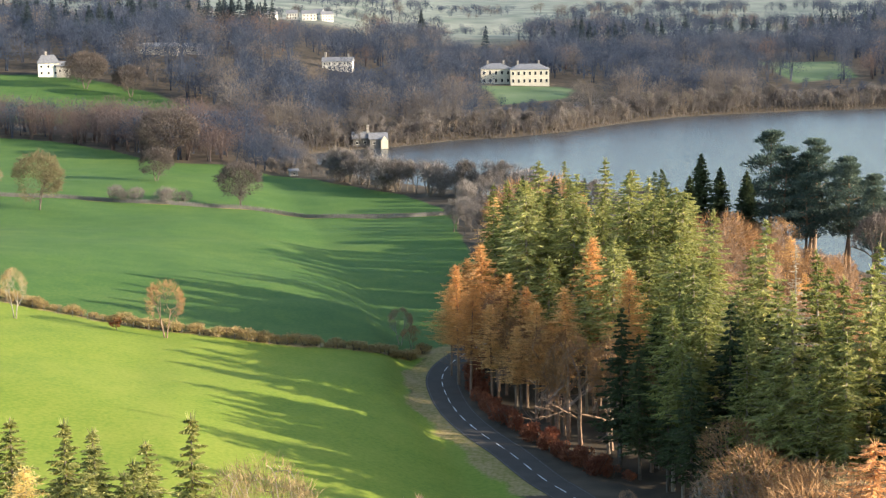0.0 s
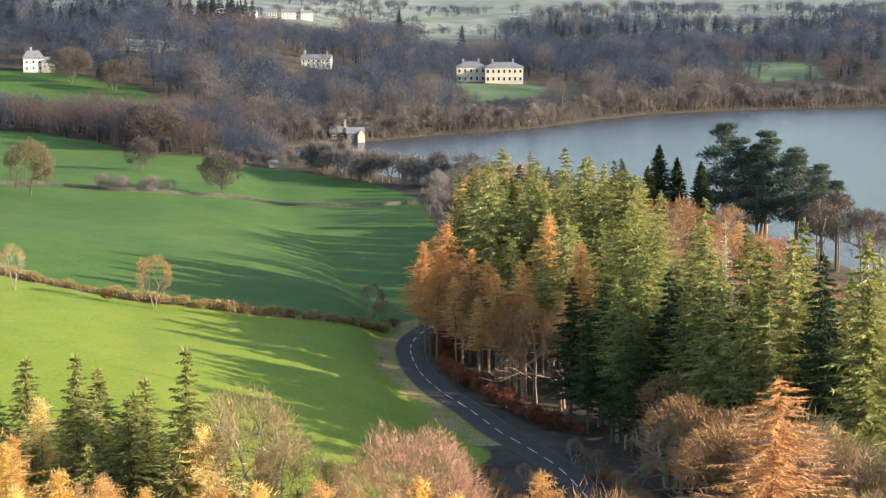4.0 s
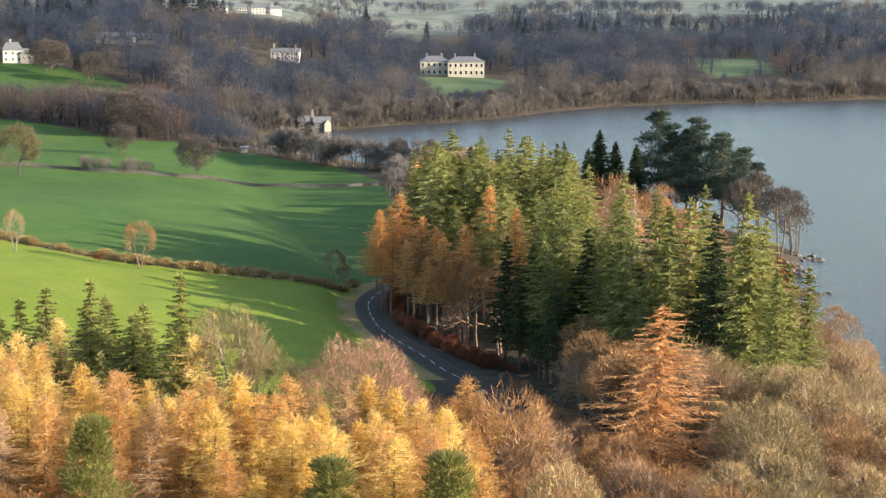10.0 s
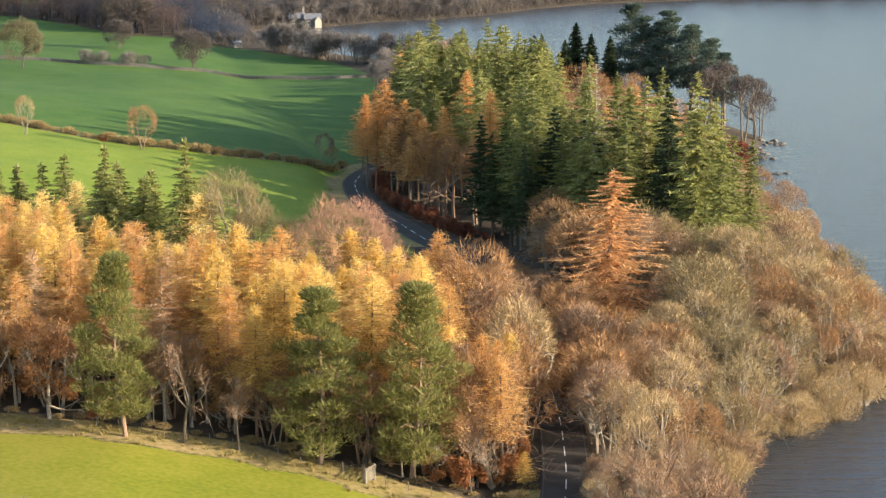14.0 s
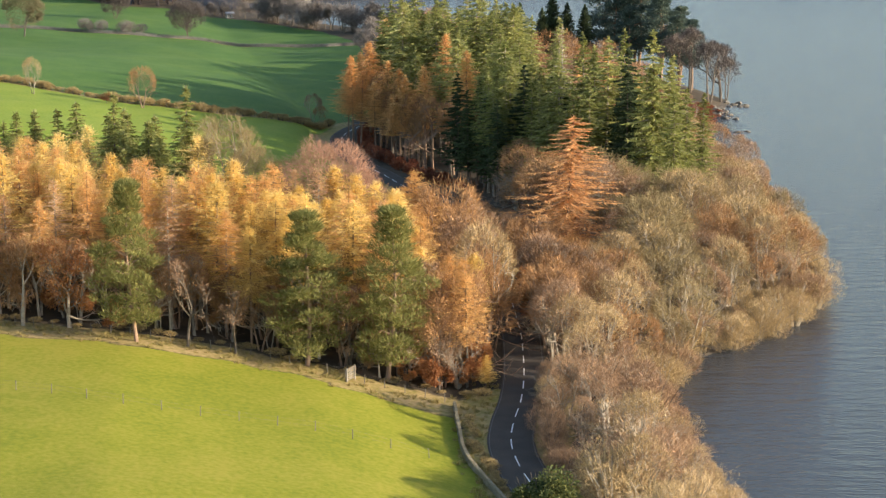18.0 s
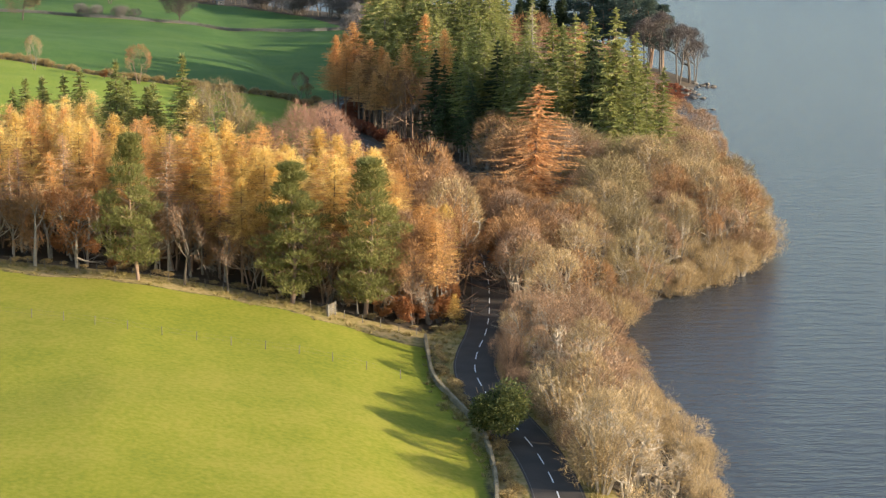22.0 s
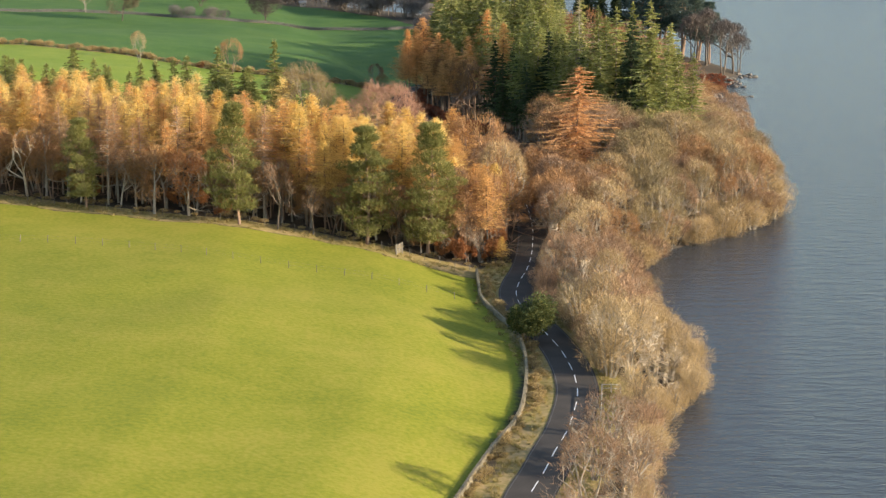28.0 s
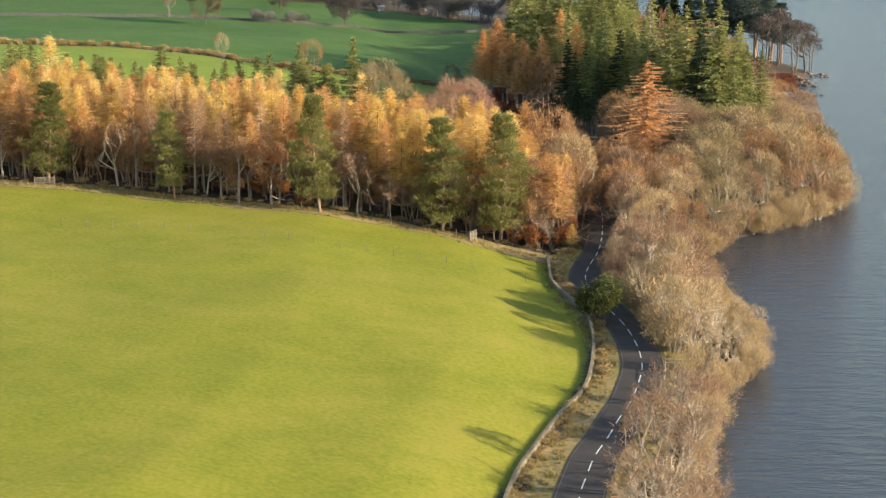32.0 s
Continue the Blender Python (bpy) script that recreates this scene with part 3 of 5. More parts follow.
def bush(seed, H, R, n, ln, w, twig, stems=9, upright=0.8, bark="bark"):
    """A many-stemmed bush or sapling clump, domed and twiggy to the ground."""
    rng = np.random.default_rng(seed)
    W, C = Tris(), Tris()
    for _ in range(stems):
        a, r = rng.uniform(0, 6.283), R * rng.uniform(0.2, 0.85)
        W.tube([(0.2 * r * math.cos(a), 0.2 * r * math.sin(a), -0.2), (0.6 * r * math.cos(a), 0.6 * r * math.sin(a), H * 0.5),
                (r * math.cos(a), r * math.sin(a), H * rng.uniform(0.7, 0.9))], [0.09, 0.06, 0.02], 3)
    lobes = [(rng.uniform(-0.5, 0.5) * R, rng.uniform(-0.5, 0.5) * R, rng.uniform(0.35, 0.68) * H, rng.uniform(0.4, 0.62)) for _ in range(7)]
    for _ in range(n):
        lx, ly, lz, lr = lobes[rng.integers(7)]
        o = unit(rng.normal(size=3)) * rng.uniform(0.25, 1) ** 0.45
        p = np.array([lx, ly, lz]) + o * np.array([R, R, H * 0.62]) * lr
        if p[2] < 0.05:
            p[2] = rng.uniform(0.0, 0.3) * H
        way = unit(o + np.array([0, 0, upright * 0.5]) + rng.normal(0, 0.6, 3))
        sliver(C, rng, p, way, ln * rng.uniform(0.5, 1.4), w * rng.uniform(0.6, 1.4))
    return (("branchwork", W.mesh("branchwork", M[bark])), ("crown", C.mesh("crown", M[twig])))


KINDS = {}


def kind(name, variants, height, thing, label, category, group):
    KINDS[name] = (variants, height, thing, label, category, group)


def plant(name, x, y, top=None, height=None, rng=random, wide=1.0, label=""):
    """Plants one tree of a kind at x, y, either so high or with its top at that level."""
    variants, h0, thing, lab, category, group = KINDS[name]
    z = gz(x, y)
    h = height if height else top - z
    s = h / h0
    ob = new(thing)
    ob.matrix_basis = Matrix.Translation((x, y, z)) @ Matrix.Rotation(rng.uniform(0, 6.283), 4, "Z") @ Matrix.Diagonal((s * wide, s * wide, s, 1))
    tagged(ob, label or lab, category, group)
    for nm, me in variants[rng.randrange(len(variants))]:
        p = new(nm, me)
        p.parent = ob
        if nm == "branchwork":
            tagged(p, "", "", "", "stuff")
    return ob


# ---- ground, lake and road ----
FIELD_SHEEP = np.array([(16.6, 89), (10, 91.5), (3.8, 91.5), (-1.5, 94.5), (-11, 96.5), (-23, 97), (-37, 99.5), (-46, 102), (-63, 107), (-80, 106), (-120, 110), (-400, 130), (-400, -380),
                        (5, -380), (8, -200), (8.5, -60), (10, -31), (12.5, -20), (16, -4), (19, 8), (20.5, 17), (21.5, 31), (21.3, 44), (18.5, 60), (16.8, 70)])
FIELD_LONG = np.array([(-160, 186), (-60, 176), (-30, 168), (-8, 178), (11, 226), (5.5, 250), (0.5, 264), (-4, 280), (-6, 292), (-6, 306), (-4, 320), (3, 336), (8, 350), (10, 380), (8, 430), (4, 480), (4, 524),
                       (-60, 522), (-110, 524), (-220, 520), (-420, 500), (-420, 190)])
FIELD_FAR = np.array([(2, 528), (-12, 572), (-29, 592), (-42, 614), (-61, 634), (-76, 645), (-99, 643), (-121, 677), (-149, 710), (-172, 717), (-300, 760), (-420, 640), (-420, 505), (-220, 524), (-110, 528), (-60, 526)])
FIELDS_BEYOND = [np.array(f) for f in ([(-330, 985), (-227, 955), (-193, 957), (-140, 905), (-112, 850), (-117, 800), (-150, 775), (-330, 800)],
                                       [(31, 955), (66, 985), (76, 1036), (66, 1046), (20, 1044), (28, 1010)],
                                       [(206, 1070), (250, 1110), (262, 1212), (205, 1214)],
                                       [(330, 1060), (520, 1080), (700, 1180), (420, 1200)],
                                       [(-500, 2300), (200, 2350), (900, 2200), (1500, 2500), (1400, 3400), (-300, 3300)],
                                       [(-1200, 1800), (-700, 1900), (-600, 2600), (-1300, 2500)])]


def spaced(*runs):
    out = [runs[0][0]]
    for a, b, n in runs:
        out += list(np.linspace(a, b, n + 1)[1:])
    return np.array(out)


def build_ground():
    xs = spaced((-2600, -700, 24), (-700, -260, 30), (-260, -110, 60), (-110, 120, 168), (120, 300, 50), (300, 900, 40), (900, 2600, 20))
    ys = spaced((-400, -70, 20), (-70, 340, 260), (340, 620, 120), (620, 1000, 90), (1000, 1700, 70), (1700, 4900, 60))
    X, Y = np.meshgrid(xs, ys)
    x, y = X.ravel(), Y.ravel()
    z = ground_z(x, y)
    nx, ny = len(xs), len(ys)
    idx = np.arange(nx * ny).reshape(ny, nx)
    faces = np.stack([idx[:-1, :-1], idx[:-1, 1:], idx[1:, 1:], idx[1:, :-1]], -1).reshape(-1, 4)
    me = bpy.data.meshes.new("ground")
    me.from_pydata(np.stack([x, y, z], 1).tolist(), [], faces.tolist())
    me.polygons.foreach_set("use_smooth", [True] * len(me.polygons))
    q = np.stack([x, y], 1)
    shore = seg_dist(q, np.array(SHORE, float))
    road = seg_dist(q, ROAD_LINE[::2])
    wob = 1.2 * wobble(x, y, 3.1)

    def soft(poly, w=2.0):
        d = seg_dist(q, np.vstack([poly, poly[:1]])) * np.where(inside(q, poly), 1, -1)
        return smooth(-w, w, d + wob * 0.4)

    grass = soft(FIELD_SHEEP) * (1 - smooth(4.6, 2.6, seg_dist(q, FIELD_SHEEP[:12]) + wob * 0.7))
    shaded_lush = np.maximum(soft(FIELD_LONG), soft(FIELD_FAR))
    for f in FIELDS_BEYOND:
        shaded_lush = np.maximum(shaded_lush, soft(f, 8.0) * (f[:, 1].min() < 1500))
    dull = np.max([soft(f, 6.0) for f in FIELDS_BEYOND[1:4]], axis=0)
    bank = np.where((y < 96) | ((y > 232) & (x < np.interp(y, [232, 266, 291, 316], [16, 5, 0, 1]))), 1.0, 0.0)
    rough = smooth(8.5, 4, road + wob) * bank * (1 - 0.6 * grass)
    edge = seg_dist(q, FIELD_SHEEP[:12])
    rough = np.maximum(rough, 0.95 * smooth(4.4, 2.2, edge + wob * 0.7))
    hedge = np.minimum(seg_dist(q, np.array(HEDGE_LINE, float)), seg_dist(q, np.array(WALL_FAR, float)) + 1.1)
    rough = np.maximum(rough, 0.8 * smooth(2.6, 1.0, hedge + wob * 0.5))
    stony = smooth(2.2, 0.6, shore + wob * 0.4) * smooth(-1.0, 0.2, z) + ((z < 0.1) & (shore < 60)) * 1.0
    # the sunlit green stops at the hedge, the shade-darkened green lies beyond
    near = smooth(3, -1, y - np.interp(x, [h[0] for h in HEDGE_LINE], [h[1] for h in HEDGE_LINE]))
    for nm, v in (("sunlit_meadow", soft(FIELD_LONG) * near), ("grass", grass), ("shaded_lush", shaded_lush), ("rough", rough), ("hazed_moor", np.maximum(smooth(1450, 1700, y + 40 * wobble(x, y, 90)), 0.35 * dull)), ("stony", np.clip(stony, 0, 1))):
        at = me.attributes.new(nm, "FLOAT", "POINT")
        at.data.foreach_set("value", v.astype(np.float32))
    me.materials.append(ground_mat())
    me.update()
    return tagged(new("ground", me), "rolling pasture and leaf-strewn woodland ground beside the lake", "ground", "", "structure")


HEDGE_LINE = [(-157, 321), (-116, 324.6), (-80.4, 323.8), (-68.4, 318.3), (-57.7, 313.9), (-46.6, 309.6), (-35.3, 308.3), (-25.9, 307.9), (-8.8, 316.7), (-4, 324)]
WALL_FAR = [(-260, 516), (-180, 520), (-111, 524), (-85, 520), (-50, 523), (-32, 519), (-14, 518), (4, 522), (10, 530)]
build_ground()

wm = bpy.data.meshes.new("lake")
wm.from_pydata([(-400, -600, 0), (2900, -600, 0), (2900, 2200, 0), (-400, 2200, 0)], [], [(0, 1, 2, 3)])
wm.materials.append(water_mat())
tagged(new("lake", wm), "grey-blue rippled lake water reaching the wooded shores", "water", "", "structure")


def ribbon(line, a, b, lift):
    """A strip along a line, from a to b metres to its right, over the ground."""
    way = np.gradient(line, axis=0)
    way /= np.linalg.norm(way, axis=1)[:, None]
    right = np.stack([way[:, 1], -way[:, 0]], 1)
    v, f = [], []
    for i, (p, r) in enumerate(zip(line, right)):
        for off in (a, b):
            q = p + r * off
            v.append((q[0], q[1], 3.3 + lift))
        if i:
            f.append((2 * i - 2, 2 * i - 1, 2 * i + 1, 2 * i))
    return v, f


road_thing = empty("road", 0, 0, 0, 0, "narrow winding tarmac lakeside road with worn white lines", "road", "", "structure")
v, f = ribbon(ROAD_LINE, -2.75, 2.75, 0.06)
part("carriageway", mesh_of("carriageway", v, f, M["tarmac"]), None, road_thing)
for side in (-2.55, 2.45):
    v, f = ribbon(ROAD_LINE, side, side + 0.08, 0.068)
    part("edge_line", mesh_of("edge_line", v, f, M["edge"]), None, road_thing, "thin faded white edge line")
fine_line = spline(ROAD, 0.5)
for i in range(4, len(fine_line) - 8, 12):
    v, f = ribbon(fine_line[i:i + 8], -0.07, 0.07, 0.072)
    part("centre_dash", mesh_of("centre_dash", v, f, M["line"]), None, road_thing)


# ---- tree kinds ----
kind("spruce", [conifer(s, 26, r, 0.14, 0.62, 8, 7, 0.3, 0.27, dr, "spruce", "bark_pale", th, 0.6) for s, r, dr, th in ((1, 5.0, 0.16, 0.75), (2, 4.4, 0.24, 0.65), (3, 5.6, 0.1, 0.85), (43, 4.7, 0.05, 0.7))], 26,
     "spruce", "tall green spruce with spreading boughs in the plantation", "tree", "plantation spruces")
kind("young_spruce", [conifer(s, 17, r, 0.04, 0.5, 9, 7, 0.3, 0.2, 0.1, "spruce", "bark", 0.8, 0.5) for s, r in ((103, 4.0), (104, 4.6), (105, 3.5))], 17,
     "spruce", "young green spruce on the wood's far side", "tree", "young spruces")
kind("edge_spruce", [conifer(s, 27, 4.8, 0.48, 0.62, 8, 7, 0.3, 0.27, 0.14, "spruce", "bark_pale", 0.65, 0.6) for s in (44, 45)], 27,
     "spruce", "spruce with bare lower trunk at the plantation edge", "tree", "plantation spruces")
kind("fir", [conifer(s, 26, 5.4, 0.2, 0.85, 7, 6, 0.36, 0.45, 0.14, "darkfir", "bark", 0.75, 0.4) for s in (4, 5)], 26,
     "fir", "dark green fir standing in the plantation", "tree", "plantation firs")
kind("larch_gold", [conifer(s, 18, r, b, 0.6, 9, 7, 0.24, 0.09, -0.12, "larch_gold", k, th, 0.6, 2) for s, th, r, b, k in ((6, 0.62, 4.2, 0.36, "bark_pale"), (7, 0.75, 3.9, 0.42, "bark_pine"), (8, 0.55, 3.6, 0.34, "bark"), (94, 0.68, 4.4, 0.4, "bark_pine"))], 18,
     "larch", "golden autumn larch with soft feathery boughs", "tree", "golden larches")
kind("larch_yellow", [conifer(s, 18, 4.2, 0.26, 0.55, 9, 7, 0.24, 0.11, -0.16, "larch_yellow", "bark_pine", 0.7, 0.45, 2) for s in (9, 10)], 18,
     "larch", "bright yellow larch with soft feathery boughs", "tree", "golden larches")
kind("larch_orange", [conifer(s, 18, r, b, 0.62, 9, 7, 0.24, 0.08, -0.05, "larch_orange", k, th, 0.6, 2) for s, th, r, b, k in ((11, 0.58, 4.0, 0.4, "bark_pale"), (12, 0.72, 3.7, 0.44, "bark_pine"), (84, 0.65, 4.2, 0.38, "bark"))], 18,
     "tawny_larch", "tawny brown autumn larch with thinning needles", "tree", "tawny larches")
kind("larch_bare", [conifer(s, 18, 3.6, 0.3, 0.6, 8, 7, 0.22, 0.06, -0.04, "larch_thin", "bark_pale", 0.7, 0.55, 1) for s in (100, 101)], 18,
     "tawny_larch", "half-bare larch with pale stem and thin tawny twigs", "tree", "tawny larches")
kind("larch_rust", [conifer(s, 24, 9.4, 0.04, 0.72, 10, 14, 0.18, 0.17, 0.09, "larch_rust", "bark_pine", 0.62, 0.5) for s in (13, 14)], 24,
     "larch", "rust-orange larch with long spreading boughs", "tree", "tawny larches")
kind("edge_larch", [conifer(s, 25, 5.4, 0.36, 0.6, 9, 9, 0.22, 0.13, dr, "larch_edge", "bark_pine", 0.65, 0.6, 1) for s, dr in ((46, 0.0), (47, 0.1), (102, -0.08))], 25,
     "larch", "rusty larch with bare lower trunk at the plantation edge", "tree", "tawny larches")
kind("pine", [scots_pine(s, 18, 3.7, "pine", "bark_pine", 0.15, 66, 240, 0.09, 0.55) for s in (15, 16, 17)], 18,
     "scots_pine", "olive green Scots pine with bare lower trunk at the field edge", "tree", "edge pines")
kind("dark_pine", [scots_pine(s, 24, 3.9, "darkpine", "bark_pine", 0.36, 58, 110, 0.2, 0.6) for s in (18, 19, 65)], 24,
     "scots_pine", "tall dark blue-green pine with bare trunk by the lake", "tree", "lakeside pines")
kind("cypress", [conifer(20, 24, 3.6, 0.03, 0.6, 10, 6, 0.4, 0.5, -0.4, "darkfir", "bark", 0.5, 0.2)], 24,
     "cypress", "narrow dark cypress among the lakeside trees", "tree", "cypresses")
kind("bare_brown", [broadleaf(s, 12, 3.9, 1900, 0.85, 0.065, "twig_brown", "bark_pale", 2, 0.36, 0.25) for s in (21, 22, 23)], 12,
     "alder", "brown leafless tree with fine twiggy crown", "tree", "leafless trees")
kind("bare_buff", [broadleaf(s, 12, 4.1, 1900, 0.85, 0.065, "twig_buff", "bark_pale", 2, 0.34, 0.25) for s in (24, 25, 26)], 12,
     "ash_tree", "buff leafless tree with pale forking stems", "tree", "leafless trees")
kind("bare_red", [broadleaf(s, 11, 4.2, 1900, 0.8, 0.065, "twig_red", "bark_pine", 2, 0.3, 0.25) for s in (27, 28, 85)], 11,
     "thorn_tree", "reddish-brown leafless tree with rounded crown", "tree", "leafless trees")
kind("bare_olive", [broadleaf(s, 12, 4.6, 2100, 0.85, 0.065, "twig_olive", "bark_pale", 2, 0.28, 0.35) for s in (29, 30)], 12,
     "hazel_tree", "olive-brown leafless tree with dense rounded crown", "tree", "leafless trees")
kind("tall_olive", [broadleaf(s, 21, 6.4, 9000, 0.8, 0.045, "twig_olive", "bark_pale", 2, 0.3, 0.35, 1.0, 0.06) for s in (93,)], 21,
     "hazel_tree", "tall olive-brown leafless tree behind the larches", "tree", "leafless trees")
kind("round_tree", [broadleaf(s, 18, 7.8, 21000, 0.6, 0.045, "twig_mauve", "bark_pine", 3, 0.16, 0.75, 1.0, 0.06) for s in (63, 64)], 18,
     "round_tree", "broad leafless tree with dense rounded brown crown", "tree", "round field trees")
kind("olive_dome", [broadleaf(s, 14, 7.0, 4200, 0.8, 0.095, "twig_olive", "bark_pale", 3, 0.26, 0.55) for s in (86, 87)], 14,
     "round_tree", "broad olive-brown leafless tree with domed crown on the headland", "tree", "headland trees")
kind("rust_dome", [broadleaf(s, 12, 6.0, 3400, 0.75, 0.095, "twig_rust", "bark_pine", 2, 0.2, 0.5) for s in (88, 89)], 12,
     "round_tree", "rounded orange-brown leafless tree beside the road", "tree", "headland trees")
kind("snag", [conifer(s, 26, 3.6, 0.3, 0.8, 6, 4, 0.22, 0.09, -0.1, "bleached", "bark_pale", 0.9, 0.5) for s in (90,)], 26,
     "dead_spruce", "bleached dead spruce with bare spreading boughs", "tree", "dead spruces")
kind("field_tree", [broadleaf(s, 16, 7.4, 8000, 0.9, 0.13, "far_olive", "bark", 2, 0.14, 0.7) for s in (66, 67)], 16,
     "field_tree", "olive-brown leafless tree with dense domed crown in the pasture", "tree", "round field trees")
# the field tree again, its crown coloured as if under cloud
kind("shaded_tree", [broadleaf(s, 16, 7.6, 9000, 0.9, 0.14, "far_shaded", "bark", 2, 0.14, 0.75) for s in (68, 69)], 16,
     "field_tree", "shade-darkened grey-brown leafless tree with dense domed crown in the pasture", "tree", "round field trees")
kind("point_tree", [broadleaf(s, 15, 5.6, 2600, 0.9, 0.1, "far_shaded", "bark", 2, 0.34, 0.35, 1.3) for s in (98, 99)], 15,
     "shore_tree", "grey-brown leafless tree with pale stems on the rocky point", "tree", "point trees")
kind("bay_tree", [broadleaf(s, 12, 4.4, 1700, 0.9, 0.10, "far_bare", "bark") for s in (61, 62)], 12,
     "shore_tree", "grey-brown leafless tree along the far shore", "tree", "far shore trees")
kind("bay_bush", [bush(s, 7, 4.2, 1500, 0.9, 0.10, "far_bare", 9, 0.8) for s in (82, 83)], 7,
     "shore_thicket", "grey-brown leafless thicket along the bay", "bush", "bay thickets")
kind("oak_pale", [broadleaf(s, 13, 5.0, 3200, 0.8, 0.06, "twig_red", "bark_pale", 1, 0.2) for s in (31, 32)], 13,
     "oak", "pale-stemmed oak with spreading limbs and sparse rusty crown", "tree", "edge oaks")
kind("birch", [broadleaf(s, 14, 2.6, 1300, 0.8, 0.06, "twig_red", "bark_pale", 1, 0.42) for s in (48, 49)], 14,
     "birch", "slender pale-stemmed birch with thin reddish twigs", "tree", "edge birches")
kind("limb_buff", [broadleaf(s, 11, 4.8, 1300, 0.75, 0.055, "twig_buff", "bark_limb", 3, 0.12, 0.1, 2.6, 0.07) for s in (73, 74, 75)], 11,
     "ash_tree", "buff leafless tree with pale gnarled limbs by the lake", "tree", "lakeside trees")
kind("limb_red", [broadleaf(s, 11, 4.8, 1500, 0.75, 0.055, "twig_brown", "bark_pale", 3, 0.14, 0.15, 2.0, 0.07) for s in (76, 77, 78)], 11,
     "thorn_tree", "tawny leafless tree with pale twisted limbs beside the road", "tree", "lakeside trees")
kind("gnarled", [broadleaf(s, 9, 4.6, 450, 0.7, 0.06, "twig_buff", "bark_limb", 2, 0.12, 0.0, 3.0, 0.06) for s in (91, 92)], 9,
     "thorn_tree", "old thorn tree with bare pale twisted limbs beside the road", "tree", "lakeside trees")
kind("slim_tree", [broadleaf(s, 14, 2.8, 1300, 0.8, 0.065, "twig_red", b, 1, 0.45) for s, b in ((70, "bark"), (71, "bark_pine"), (72, "bark_pine"))], 14,
     "slim_tree", "slender brown leafless tree at the wood edge", "tree", "edge trees")
kind("slim_pale", [broadleaf(s, 13, 2.6, 1000, 0.75, 0.06, t, "bark_limb", 1, 0.42) for s, t in ((95, "twig_rust"), (96, "twig_brown"), (97, "twig_mauve"))], 13,
     "slim_tree", "slender pale-stemmed tree with rusty twigs at the wood edge", "tree", "edge trees")
kind("beech", [broadleaf(33, 10, 4.0, 2600, 0.5, 0.22, "beech", "bark", 1, 0.15)], 10,
     "beech", "small beech still holding copper leaves", "tree", "beeches")
kind("copper_oak", [broadleaf(s, 12, 5.0, 2300, 0.5, 0.15, "beech", "bark_pale", 1, 0.2) for s in (103, 106, 107)], 12,
     "oak", "spreading oak holding copper-brown leaves on pale limbs", "tree", "edge oaks")
kind("dark_limb", [broadleaf(s, 11, 4.0, 700, 0.75, 0.055, "twig_brown", "bark", 1, 0.3, 0.1, 1.1, 0.06) for s in (104, 105, 108)], 11,
     "slim_tree", "small leafless tree with dark forking limbs at the wood edge", "tree", "edge trees")
kind("willow", [bush(s, 7, 4.0, 3300, 0.65, 0.05, "twig_buff", 18, 0.8, "bark_pale") for s in (34, 35, 36)], 7,
     "willow_bush", "pale buff leafless willow bush on the shore", "bush", "shore willows")
kind("scrub", [bush(s, 5, 3.2, 2800, 0.5, 0.048, "twig_brown", 12, 0.9) for s in (37, 38)], 5,
     "scrub_bush", "reddish-brown leafless scrub beside the road", "bush", "roadside scrub")
kind("bramble", [bush(s, 2.2, 1.9, 700, 0.45, 0.11, "bracken", 5, 0.6) for s in (39, 40)], 2.2,
     "bracken_clump", "rusty dead bracken clump at the wood edge", "bush", "bracken clumps")
kind("beech_scrub", [bush(41, 3.4, 2.4, 1300, 0.4, 0.18, "beech_shaded", 7, 0.5)], 3.4,
     "beech_bush", "copper-leaved young beech under the trees", "bush", "beech bushes")
kind("holly", [bush(42, 6.5, 2.8, 9000, 0.24, 0.17, "holly", 8, 0.2)], 6.5,
     "holly", "dense dark green holly tree beside the road wall", "tree", "")

R = random.Random(5)


def scatter(poly, gap, seed, keep=lambda x, y: True):
    """Places in a polygon about so far apart."""
    rng = random.Random(seed)
    poly = np.array(poly, float)
    (x0, y0), (x1, y1) = poly.min(0), poly.max(0)
    out = []
    y = y0
    row = 0
    while y < y1:
        x = x0 + (row % 2) * gap / 2
        while x < x1:
            p = (x + rng.uniform(-0.38, 0.38) * gap, y + rng.uniform(-0.38, 0.38) * gap)
            if inside(np.array([p]), poly)[0] and keep(*p):
                out.append(p)
            x += gap
        y += gap * 0.87
        row += 1
    return out


def off_road(x, y, d=4.6):
    return seg_dist(np.array([(x, y)], float), ROAD_LINE[::2])[0] > d


def pick(rng, table):
    k = rng.random() * sum(w for _, w in table)
    for nm, w in table:
        k -= w
        if k <= 0:
            return nm
    return table[-1][0]


